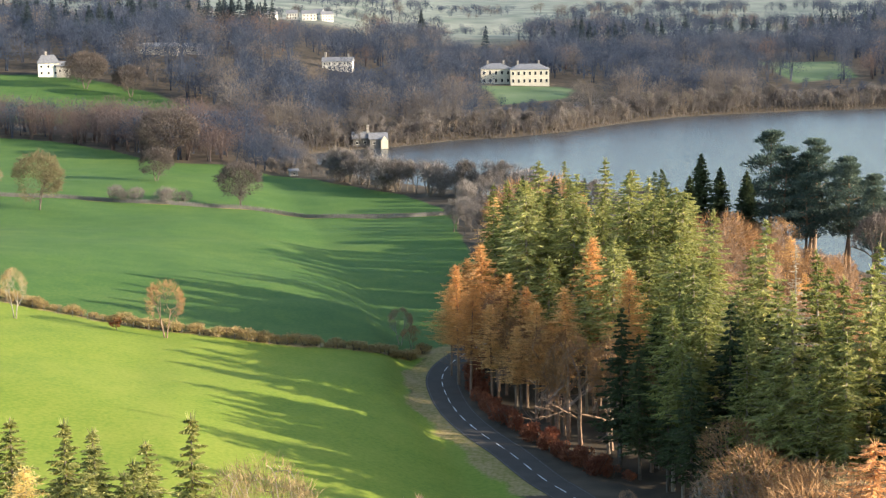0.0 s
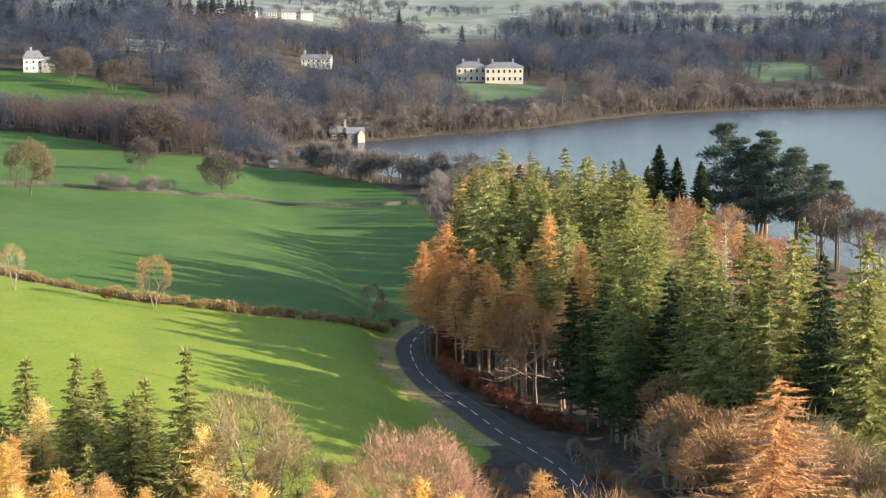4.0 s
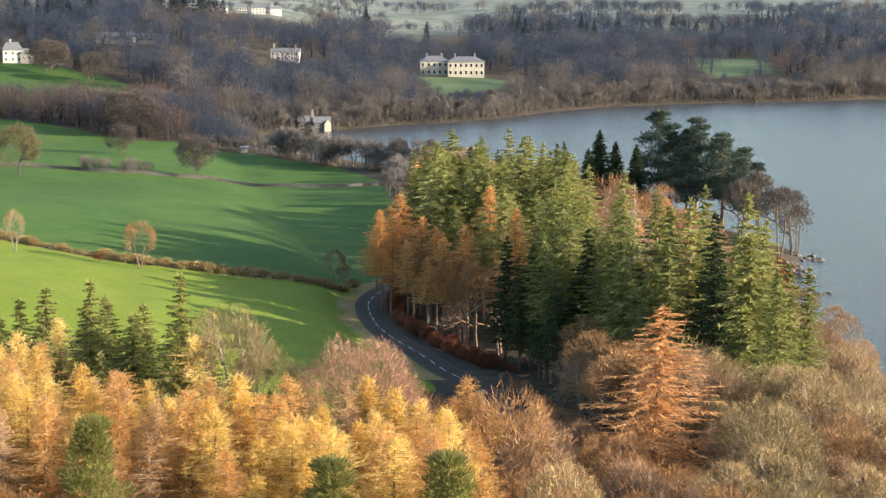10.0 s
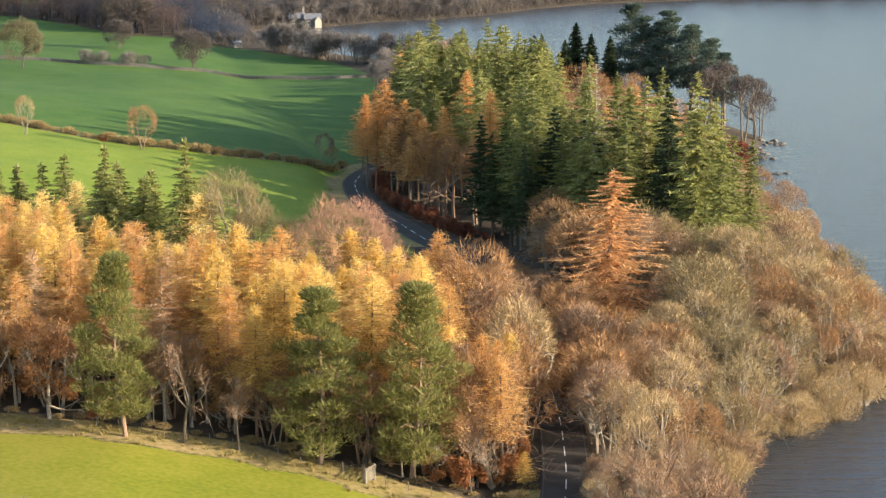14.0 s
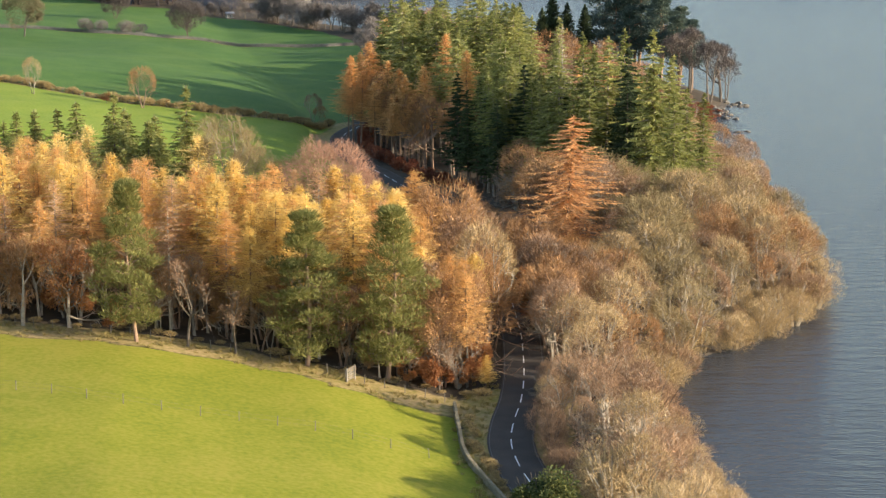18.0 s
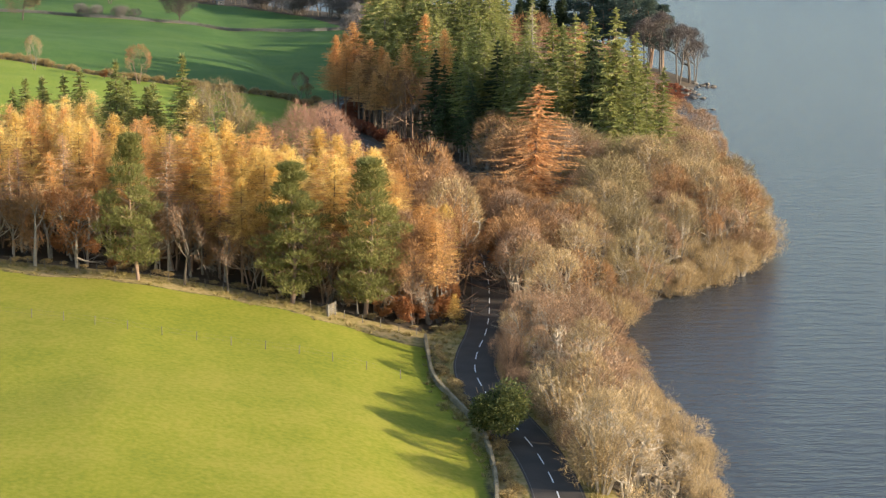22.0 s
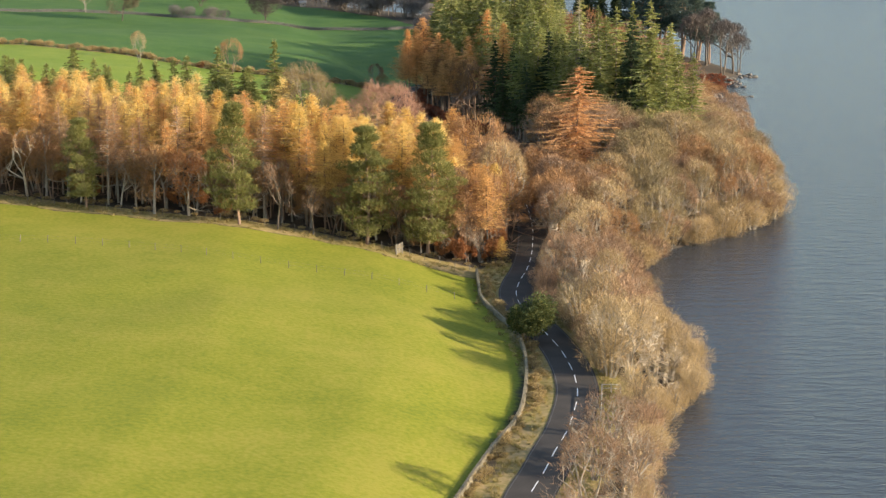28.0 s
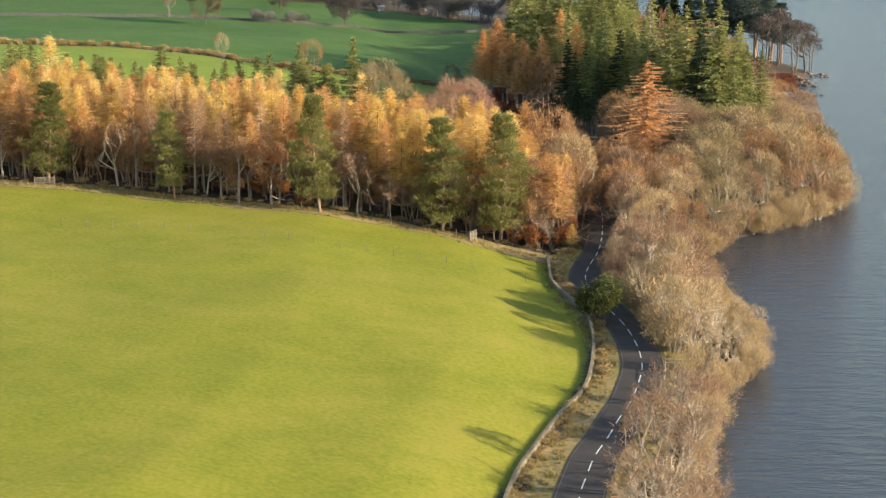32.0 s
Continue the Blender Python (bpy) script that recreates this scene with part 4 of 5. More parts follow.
# the larch wood behind the sheep pasture
LARCH_WOOD = [(22, 97), (14, 97), (4, 98), (-11, 102), (-23, 103), (-37, 105), (-46, 107), (-63, 112), (-80, 111), (-130, 116), (-135, 160), (-95, 157), (-62, 152), (-45, 146), (-30, 137), (-20, 132), (-8, 133), (4, 139), (14, 151), (22, 150)]
EDGE_Y = lambda x: np.interp(-x, [-22, 0, 23, 37, 63, 130], [94, 95, 98, 100, 107, 111])
for x, y in scatter(LARCH_WOOD, 4.9, 11, off_road):
    deep = y - EDGE_Y(x)
    nm = pick(R, [("larch_gold", 6), ("larch_orange", 4), ("larch_yellow", 0.9), ("larch_bare", 1.6), ("bare_red", 0.5)])
    if x > 9:
        nm = pick(R, [("bare_red", 5), ("bare_brown", 3), ("larch_orange", 3), ("larch_gold", 1)])
    elif deep < 11:
        nm = pick(R, [("larch_gold", 1.6), ("larch_orange", 3.5), ("larch_bare", 3.5), ("bare_brown", 1.6), ("bare_red", 2), ("slim_tree", 2)])
    if nm in ("bare_red", "bare_brown", "slim_tree"):
        h = R.uniform(9, 13.5)
    else:
        h = R.uniform(16, 20) * (1.0 if deep > 9 else 0.9) * np.interp(x, [-60, -12, 10, 20], [0.95, 1.02, 1.0, 0.85])
    plant(nm, x, y, height=h, rng=R, wide=1.1)
for x, y, t in ((-12.3, 124.6, 28.2), (-5.8, 119.4, 24.6), (1.5, 136.7, 25.2), (4.5, 134, 24.5), (10, 131, 22.5), (8.5, 112, 22.5)):
    plant("larch_yellow", x, y, top=t, rng=R, wide=1.2)
for x, y, t in ((-33.2, 116.8, 28.8), (-38.5, 129.8, 27), (-22.6, 118, 26.5), (-18.4, 121, 25.2), (-39, 141, 29.5)):
    plant("larch_gold", x, y, top=t, rng=R, wide=1.15)
plant("larch_orange", 13.2, 148.7, top=22.6, rng=R)
plant("bare_buff", 21.3, 112, top=21.5, rng=R, wide=0.72)
plant("bare_red", 17.6, 102, top=18.5, rng=R, wide=0.75)
plant("bare_brown", 13.6, 104, top=18, rng=R, wide=0.7)
plant("bare_red", 18, 143, top=22.5, rng=R, wide=0.75)
for x, y in spline([(18, 99), (8, 98.5), (-1.5, 101), (-11, 103), (-23, 104), (-37, 106), (-46, 108.5), (-63, 113), (-80, 113), (-110, 115)], 3.2):
    plant(pick(R, [("bare_red", 4), ("bare_brown", 3), ("beech", 0.6)]), x + R.uniform(-2, 2), y + R.uniform(-1.5, 7), height=R.uniform(4.5, 9.5), rng=R, label="small reddish-brown understorey tree at the wood edge")
for x, y in spline([(15, 96.5), (8, 96.5), (-1.5, 98.5), (-11, 101), (-23, 102), (-37, 104), (-46, 106.5), (-63, 111), (-80, 110.5), (-110, 113)], 2.9):
    plant(pick(R, [("bare_red", 1.4), ("slim_pale", 2.6), ("birch", 2), ("bare_red", 2.5), ("oak_pale", 1), ("beech", 0.5)]), x + R.uniform(-1.2, 1.2), y + R.uniform(0, 4), height=R.uniform(7.5, 12.5), rng=R)
# young spruces along its north side
for x, y in scatter([(-135, 163), (-95, 160), (-62, 155), (-45, 150), (-30, 141), (-12, 136), (-9, 148), (-24, 162), (-62, 174), (-110, 180)], 4.6, 12):
    nm = pick(R, [("young_spruce", 6), ("larch_gold", 0.6), ("bare_olive", 1.5)])
    plant(nm, x, y, height=R.uniform(10, 14) if nm == "bare_olive" else R.uniform(13, 21), rng=R, wide=1.0 if nm == "bare_olive" else 1.15)
plant("young_spruce", -31.8, 149, top=34.3, rng=R, wide=0.95)
plant("young_spruce", -20.5, 143.5, top=36, rng=R, wide=0.9)
plant("tall_olive", -15, 145, top=31.8, rng=R, wide=0.9)
plant("tall_olive", -10.5, 146, top=27, rng=R, wide=0.8)
plant("round_tree", 0.2, 143, top=28.6, rng=R, wide=0.92)
plant("spruce", -7, 140, top=25, rng=R, wide=0.8)
for x, y, t, w in ((7, 150, 20, 0.8), (11, 158, 16, 0.9), (18, 154, 16, 0.9)):
    plant("bare_red", x, y, top=t, rng=R, wide=w)
# the trees along the pasture's edge
plant("pine", -22.6, 95.8, top=30, rng=R, wide=0.85)
plant("pine", -1.5, 96, top=26, rng=R, wide=1.1)
plant("pine", 8.8, 95.5, top=26.5, rng=R, wide=0.9)
plant("pine", -49.3, 103.6, height=15, rng=R)
plant("pine", -72, 108, height=18, rng=R)
for nm, x, y, h, w in (("oak_pale", -37.2, 101, 13, 1.1), ("copper_oak", -31.4, 101, 12, 1.1), ("dark_limb", -16.2, 96.6, 11, 0.95)):
    plant(nm, x, y, height=h, rng=R, wide=w)
for x, y in ((-57, 110), (-90, 112)):
    plant("birch", x, y, height=R.uniform(10, 14), rng=R)
for x, y in ((15, 95), (11, 96), (18.5, 97.5), (-26, 100)):
    plant("beech", x, y, height=R.uniform(4, 7), rng=R)
edge = random.Random(207)
for nm, x, y, h in (("dark_limb", -10.3, 97, 8.5), ("dark_limb", 4, 98, 9), ("beech", 17, 98.2, 8), ("beech", 19, 100, 7), ("beech", 14.5, 99, 6.5)):
    plant(nm, x, y, height=h, rng=edge)
plant("larch_yellow", 20.8, 96, height=4.5, rng=R, wide=1.6, label="small yellow-leaved bush beside the road")

# the plantation between the road and the lake
LEFT_BLOCK = [(7, 312), (10, 285), (16, 268), (23, 254), (30, 240), (44, 246), (48, 270), (46, 310), (40, 340), (12, 345)]
RIGHT_BLOCK = [(38, 222), (45, 206), (52, 194), (62, 184), (69, 194), (66, 216), (58, 246), (46, 246), (32, 232)]
for x, y in scatter(LEFT_BLOCK, 8.2, 21, off_road):
    west = x - np.interp(y, [240, 254, 268, 285, 312, 345], [30, 23, 16, 10, 7, 12])
    nm = pick(R, [("spruce", 3), ("edge_spruce", 5)]) if west > 14 or y > 302 else pick(R, [("edge_spruce", 4), ("edge_larch", 2), ("fir", 0.3)])
    plant(nm, x, y, height=R.uniform(0.8, 1.12) * np.interp(x, [5, 14, 26, 48], [25, 29.5, 32, 28] if y > 302 else [17, 21, 27, 29]), rng=R)
for x, y in scatter(RIGHT_BLOCK, 7.4, 22, off_road):
    nm = pick(R, [("spruce", 8), ("fir", 0.8)]) if x > 42 else pick(R, [("fir", 3), ("spruce", 3)])
    plant(nm, x, y, height=R.uniform(0.76, 1.08) * np.interp(x, [32, 45, 57, 76], [24, 30, 31.5, 21]), rng=R)
for x, y in scatter([(48, 248), (66, 248), (74, 280), (68, 320), (44, 342), (48, 300)], 8.0, 23):
    plant(pick(R, [("bare_red", 3), ("bare_brown", 2), ("larch_orange", 1.5), ("spruce", 1)]), x, y, height=R.uniform(10, 17), rng=R)
for x, y, t in ((6.4, 302, 26.3), (2.4, 298, 23.4), (4.2, 291, 20.5), (7.5, 285, 19), (4, 306, 23), (11, 278, 17), (13, 283, 22), (10, 291, 23), (16, 272, 19), (14, 276, 21), (1.2, 305, 19)):
    plant("edge_larch", x, y, top=t, rng=R, wide=1.2)
for x, y in ((26, 240), (29, 234), (24, 246), (31, 226)):
    plant("fir", x, y, height=R.uniform(19, 24), rng=R)
for x, y in scatter([(26, 246), (32, 224), (38, 210), (47, 206), (47, 240), (36, 249)], 6.4, 41, off_road):
    plant(pick(R, [("fir", 3), ("edge_spruce", 2), ("spruce", 1)]), x, y, height=R.uniform(20, 27), rng=R)
plant("edge_spruce", 14.6, 311, top=34.8, rng=R, wide=0.9)
plant("spruce", 31.6, 352, top=35.5, rng=R, wide=0.9)
plant("spruce", 9.5, 346, top=31.5, rng=R, wide=0.9)
plant("snag", 43, 219, top=37.5, rng=R, wide=0.9)
plant("spruce", 56.6, 198, top=38.5, rng=R)
plant("larch_rust", 37.2, 160, top=29, rng=R, wide=1.1)
for x, y, h in ((62, 440, 24), (66, 436, 21), (58, 428, 20), (70, 420, 22)):
    plant("cypress", x, y, height=h, rng=R)
for x, y, t in ((78, 433, 33), (85, 422, 29), (91, 408, 28), (94, 396, 24), (88, 432, 31), (99, 402, 22), (82, 412, 25), (80, 424, 30), (93, 420, 28), (97, 410, 25)):
    plant("dark_pine", x, y, top=t, rng=R, wide=1.22)
for x, y in scatter([(40, 345), (66, 325), (80, 345), (84, 385), (70, 420), (50, 410)], 9.0, 24):
    plant(pick(R, [("bare_red", 3), ("bare_brown", 3), ("larch_orange", 1)]), x, y, height=R.uniform(9, 15), rng=R)
for x, y, h in ((99.8, 378, 17), (104.5, 386, 16), (96, 388, 18), (91, 384, 16), (107, 391, 12)):
    plant("point_tree", x, y, height=h, rng=R, wide=0.9)

# the leafless wood on the headland and along the shore
HEADLAND = [(31, 98), (44.5, 107), (51, 119), (61, 131), (73.5, 144.5), (79, 161), (82, 196), (72, 194), (60, 176), (46, 176), (40, 180), (31, 172), (31, 150)]
for x, y in scatter(HEADLAND, 6.0, 31, lambda x, y: off_road(x, y, 4.2) and math.hypot(x - 37, y - 160) > 9):
    if x < 44:
        nm = pick(R, [("bare_red", 5), ("bare_brown", 2), ("beech", 0.15), ("bare_buff", 1)])
    elif x < 58:
        nm = pick(R, [("bare_olive", 4), ("bare_brown", 2), ("bare_buff", 2)])
    else:
        nm = pick(R, [("bare_buff", 5), ("bare_brown", 1.5), ("bare_red", 1.5), ("bare_olive", 1)])
    x -= 2.5 * min(1, max(0, (x - 64) / 10))
    plant(nm, x, y, height=R.uniform(8, 13.5) * (0.75 if math.hypot(x - 35, y - 148) < 14 else 1.2 if y > 160 and x < 60 else 1), rng=R)
for x, y in spline([(45, 106), (50, 117), (58, 127), (67, 136), (75, 146), (80, 162), (83, 195)], 2.5):
    tuck = float(np.interp(y, [134, 148, 170, 195], [0.3, 3.0, 3.0, 1.5]))
    plant(pick(R, [("willow", 4), ("bare_buff", 1), ("scrub", 1)]), x - tuck + R.uniform(-1.5, 1.6), y + R.uniform(-1, 1), height=R.uniform(3.5, 6.5), rng=R, wide=1.15)
for x, y in scatter([(44, 106), (50, 118), (60, 130), (72, 142.5), (78, 158), (72, 158), (60, 142), (46, 122), (40, 108)], 4.6, 33):
    plant(pick(R, [("willow", 3), ("scrub", 1)]), x, y, height=R.uniform(3, 5.5), rng=R)
for x, y, h in ((66, 148, 11), (60, 143, 10)):
    plant("birch", x, y, height=h, rng=R, wide=1.2)
STRIP = [(22, -60), (24, -30), (27, -12), (30, 4), (33, 14), (32.5, 24), (31.2, 42), (29, 56), (27, 68), (27, 80), (30, 98), (42, 104), (41.5, 75), (42.5, 50), (41.5, 30), (39, 18), (36, 5), (33, -10), (31, -60)]
for x, y in scatter(STRIP, 4.6, 32, lambda x, y: off_road(x, y, 3.6 if y > 22 else 4.5) and not (6 < y < 25 and x < 34)):
    nm = pick(R, [("willow", 3), ("limb_buff", 4), ("scrub", 0.5)] if 18 < y < 55 else [("scrub", 1), ("limb_red", 4), ("bare_brown", 1.5)] if y >= 55 else [("limb_red", 4), ("limb_buff", 1.5), ("bare_brown", 1.5)])
    low = 3 < y <= 9 and x < 34
    plant("scrub" if low else nm, x, y, height=R.uniform(1.5, 3) if low else R.uniform(6, 9.5) if y < 3 else R.uniform(4.5, 9), rng=R)
plant("rust_dome", 35.2, 138, top=14.6, rng=R, wide=0.95)
plant("rust_dome", 38.5, 130, top=12.6, rng=R, wide=0.95)
plant("olive_dome", 50, 149, top=18.4, rng=R, wide=0.95)
for x, y, t in ((57.4, 160, 19.5), (61, 164, 18.5), (64, 158, 16)):
    plant("limb_buff", x, y, top=t, rng=R, wide=0.8)
plant("limb_buff", 30.6, 117, top=15.2, rng=R, wide=0.8)
for x, y, h in ((34, 50, 9), (36, 66, 10), (34, 36, 9), (35, 28, 9), (33, 95, 9), (33, 106, 10)):
    plant("bare_buff", x, y, height=h, rng=R, label="buff leafless tree with pale gnarled limbs by the lake")
for p in spline([(30, -60), (31.5, -21), (34, -5), (36, 8), (38, 17), (42, 23), (44.5, 36), (44.5, 50), (43.5, 64), (43, 80), (43, 100)], 3.0):
    plant("willow" if 14 < p[1] < 70 else pick(R, [("willow", 1), ("scrub", 1)]), p[0] + R.uniform(-1.2, 0.4), p[1], height=R.uniform(3, 5.5), rng=R)
for x, y in scatter([(23.3, 104), (25, 140), (23, 180), (17, 214), (11, 216), (8, 206), (14, 180), (14, 152), (17, 120)], 4.6, 35, lambda x, y: off_road(x, y, 3.4)):
    plant(pick(R, [("bare_red", 4), ("bare_brown", 3), ("bare_buff", 1), ("beech", 0.7)]), x, y, height=R.uniform(0.75, 1.0) * np.interp(y, [104, 145, 166, 180, 190], [13, 14, 12, 7, 4]), rng=R)
for p in spline([(30.4, 106), (30.8, 130), (30.6, 150), (29.6, 172), (27.6, 195), (24.5, 212), (21.5, 224)], 3.4):
    plant(pick(R, [("bare_red", 4), ("bare_brown", 3), ("beech", 1)]), p[0] + R.uniform(0, 1.2), p[1], height=R.uniform(0.75, 1.0) * np.interp(p[1], [106, 150, 166, 182, 200], [13, 12, 10, 6.5, 4]), rng=R)
for x, y in scatter([(12, 346), (40, 344), (56, 360), (56, 425), (30, 440), (14, 430), (8, 380)], 8.0, 36, off_road):
    plant(pick(R, [("spruce", 2), ("fir", 2), ("bare_red", 2), ("larch_orange", 1.5)]), x, y, height=R.uniform(17, 24), rng=R)
for x, y in scatter([(14, 430), (56, 425), (62, 470), (40, 530), (12, 556), (6, 530), (2, 480)], 8.0, 37, off_road):
    plant("bay_tree", x, y, height=R.uniform(7, 11), rng=R)
plant("holly", 23.2, 45, top=10.6, rng=R, wide=1.3)
for p in spline([(31.3, 30), (30.8, 40), (29.6, 50), (28, 58), (26.8, 66), (26.4, 74), (27.2, 82), (28.8, 91), (30, 101)], 2.4):
    plant(pick(R, [("scrub", 3), ("willow", 1)]), p[0] + R.uniform(-0.3, 0.6), p[1], height=R.uniform(2.5, 4.2), rng=R)
plant("holly", 31.2, 48, height=3.2, rng=R, label="low dark evergreen bush beside the road")

for x, y, h in ((37, 181, 15), (43, 178, 16), (49, 181, 15), (55, 177, 14), (46, 187, 16), (40, 190, 15), (60, 181, 13)):
    plant(pick(R, [("bare_red", 3), ("bare_brown", 1), ("bare_olive", 1)]), x, y, height=h, rng=R, wide=1.2)

for p in spline([(31, 238), (24, 252), (17, 266), (11, 283), (8, 300), (8, 318)], 3.0):
    plant("slim_tree", p[0] + R.uniform(-1, 3), p[1] + R.uniform(-1, 1), height=R.uniform(10, 17), rng=R, label="slender brown leafless tree at the plantation edge")
for x, y, t in ((33.2, 70, 12.2), (36.5, 66, 12), (34.5, 76, 11.2), (36.5, 33, 11.5), (37, 104, 9.5), (56, 127, 6.5)):
    plant("gnarled", x, y, top=t, rng=R)
plant("limb_red", 17.5, 97.5, height=9, rng=R)
plant("limb_red", 13.5, 98.5, height=10, rng=R)

for x, y in scatter([(66, 200), (82, 192), (85, 232), (84, 322), (72, 322), (62, 250)], 6.0, 38):
    plant(pick(R, [("bare_red", 3), ("bare_brown", 3), ("bare_olive", 2), ("bare_buff", 1)]), x, y, height=R.uniform(6, 10.5), rng=R)
for x, y in spline([(84, 205), (86, 235), (86, 270), (85, 300), (88, 322)], 4.0):
    plant("willow", x - R.uniform(0.5, 2), y, height=R.uniform(2.5, 5), rng=R)

for x, y in scatter([(33, 206), (36, 190), (41, 180), (50, 180), (50, 190), (44, 204), (36, 220)], 5.0, 39, lambda x, y: off_road(x, y, 4.0)):
    plant(pick(R, [("bare_red", 4), ("limb_red", 2), ("larch_orange", 0.8)]), x, y, height=R.uniform(10, 15.5), rng=R, wide=1.1, label="rusty leafless tree between the plantation blocks")
for x, y in scatter([(14, 300), (24, 262), (34, 250), (42, 262), (40, 310), (20, 330)], 7.5, 40, off_road):
    plant("slim_tree", x, y, height=R.uniform(9, 15), rng=R, label="slender brown tree under the plantation spruces")


# ---- undergrowth, hedges and lone trees ----
for p in spline([(22, 238), (17, 246), (12, 258), (8, 269), (5, 280), (3.6, 292), (3.4, 304), (5, 316)], 2.2):
    plant("beech_scrub", p[0] + R.uniform(0.8, 2.6), p[1] + R.uniform(0, 1.5), height=R.uniform(1.6, 3.2), rng=R)
for p in spline([(20, 93.5), (10, 95), (3.8, 95.5), (-1.5, 98), (-11, 100), (-23, 101), (-37, 103.5), (-46, 106), (-63, 110.5), (-80, 110), (-110, 112)], 2.6):
    plant("bramble", p[0] + R.uniform(-1, 1), p[1] + R.uniform(-0.8, 1.2), height=R.uniform(0.4, 0.95), rng=R, wide=2.0)
for p in spline(HEDGE_LINE, 1.3):
    plant(pick(R, [("bramble", 5), ("willow", 1)]), p[0] + R.uniform(-0.5, 0.5), p[1] + R.uniform(-0.8, 0.8), height=R.uniform(1.0, 2.1), rng=R, wide=1.3, label="tawny clump of the ragged field hedge")
plant("bare_buff", -72.3, 306, height=8.5, rng=R, wide=0.8)
plant("bare_red", -46.6, 303, height=10, rng=R, wide=0.85)
plant("beech", -55.3, 306, height=3.4, rng=R)
plant("bare_brown", -8, 331, height=7, rng=R)
plant("bare_red", -6, 326, height=5, rng=R)
plant("field_tree", -109.4, 497, height=16.5, rng=R, wide=0.95, label="olive-brown round tree standing by the field wall")
plant("shaded_tree", -57.8, 524, height=14, rng=R, wide=1.1)
plant("shaded_tree", -90, 578, height=11, rng=R, wide=1.1)
plant("shaded_tree", -176, 915, height=19, rng=R, wide=1.3, label="shade-darkened bare tree with broad domed crown in the upper field")
plant("shaded_tree", -150, 893, height=16, rng=R, wide=1.2)
plant("shaded_tree", -97, 650, height=19, rng=R, wide=1.3, label="broad rust-brown tree in front of the far wood")
plant("bare_brown", -128, 523, height=9, rng=R)
for x in (-94, -91, -88, -80, -77, -74):
    plant("bay_bush", x, 521.5, height=R.uniform(4, 5.5), rng=R, wide=1.1, label="brown leafless thorn bush on the field wall")
for p in spline([(-66, 640), (-52, 630), (-42, 617), (-30, 594), (-15, 575), (0, 562), (12, 557), (22, 552)], 4.2):
    for k in range(2):
        plant(pick(R, [("bay_tree", 3), ("bay_bush", 1)]), p[0] + R.uniform(0, 5), p[1] + R.uniform(0, 6), height=R.uniform(8, 12.5) if p[0] > -40 else R.uniform(4, 7), rng=R)
for p in spline(SHORE[33:45], 8.5):
    for k in range(2):
        plant("bay_tree", p[0] + R.uniform(-9, 3), p[1] + R.uniform(1.5, 10), height=R.uniform(7, 12), rng=R)


# ---- far woods ----
def triangles(mesh):
    v = np.array([tuple(p.co) for p in mesh.vertices])
    f = []
    for p in mesh.polygons:
        k = list(p.vertices)
        f += [(k[0], k[i], k[i + 1]) for i in range(1, len(k) - 1)]
    return v, np.array(f)


def far_crown(seed, H, R0, n, ln, w):
    """A bare crown seen from afar: stems and boughs, and domed lobes of fine twigs."""
    rng = np.random.default_rng(seed)
    T = Tris()
    for _ in range(4):
        T.tube([(rng.uniform(-0.6, 0.6), rng.uniform(-0.6, 0.6), -0.5), (rng.uniform(-2, 2), rng.uniform(-2, 2), H * 0.7)], [0.25, 0.08], 3)
    lobes = [(0, 0, 0.55 * H, 0.74)] + [(rng.uniform(-0.6, 0.6) * R0, rng.uniform(-0.6, 0.6) * R0, rng.uniform(0.34, 0.66) * H, rng.uniform(0.34, 0.54)) for _ in range(8)]
    for i in range(n):
        lx, ly, lz, lr = lobes[rng.integers(9)]
        o = unit(rng.normal(size=3))
        p = np.array([lx, ly, lz]) + o * np.array([R0, R0, H * 0.5]) * lr * rng.uniform(0.5, 1.03) ** 0.6
        sliver(T, rng, p, unit(o + np.array([0, 0, 0.5]) + rng.normal(0, 0.6, 3)), ln * rng.uniform(0.5, 1.4), w * rng.uniform(0.6, 1.4))
    return T.mesh("far_crown", M["far_twig"])


def stamp(name, templates, places, material, label, category="woodland", road=False):
    """One mesh out of many copies of a few templates, at places (x, y, height)."""
    rng = np.random.default_rng(len(places))
    tp = [(triangles(t), h) for t, h in templates]
    V, F, k = [], [], 0
    xy = np.array([(p[0], p[1]) for p in places])
    zz = ground_z(xy[:, 0], xy[:, 1], road=road)
    for (x, y, h), z in zip(places, zz):
        (v, f), h0 = tp[rng.integers(len(tp))]
        a, s = rng.uniform(0, 6.283), h / h0
        c, d = math.cos(a) * s * rng.uniform(0.85, 1.2), math.sin(a) * s
        V.append(np.stack([v[:, 0] * c - v[:, 1] * d + x, v[:, 0] * d + v[:, 1] * c + y, v[:, 2] * s + z], 1))
        F.append(f + k)
        k += len(v)
    V, F = np.concatenate(V).astype(np.float32), np.concatenate(F).astype(np.int32)
    me = bpy.data.meshes.new(name)
    me.vertices.add(len(V)); me.vertices.foreach_set("co", V.ravel())
    me.loops.add(F.size); me.loops.foreach_set("vertex_index", F.ravel())
    me.polygons.add(len(F)); me.polygons.foreach_set("loop_start", np.arange(0, F.size, 3, dtype=np.int32))
    me.update(calc_edges=True)
    me.materials.append(material)
    return tagged(new(name, me), label, category, "", "stuff")


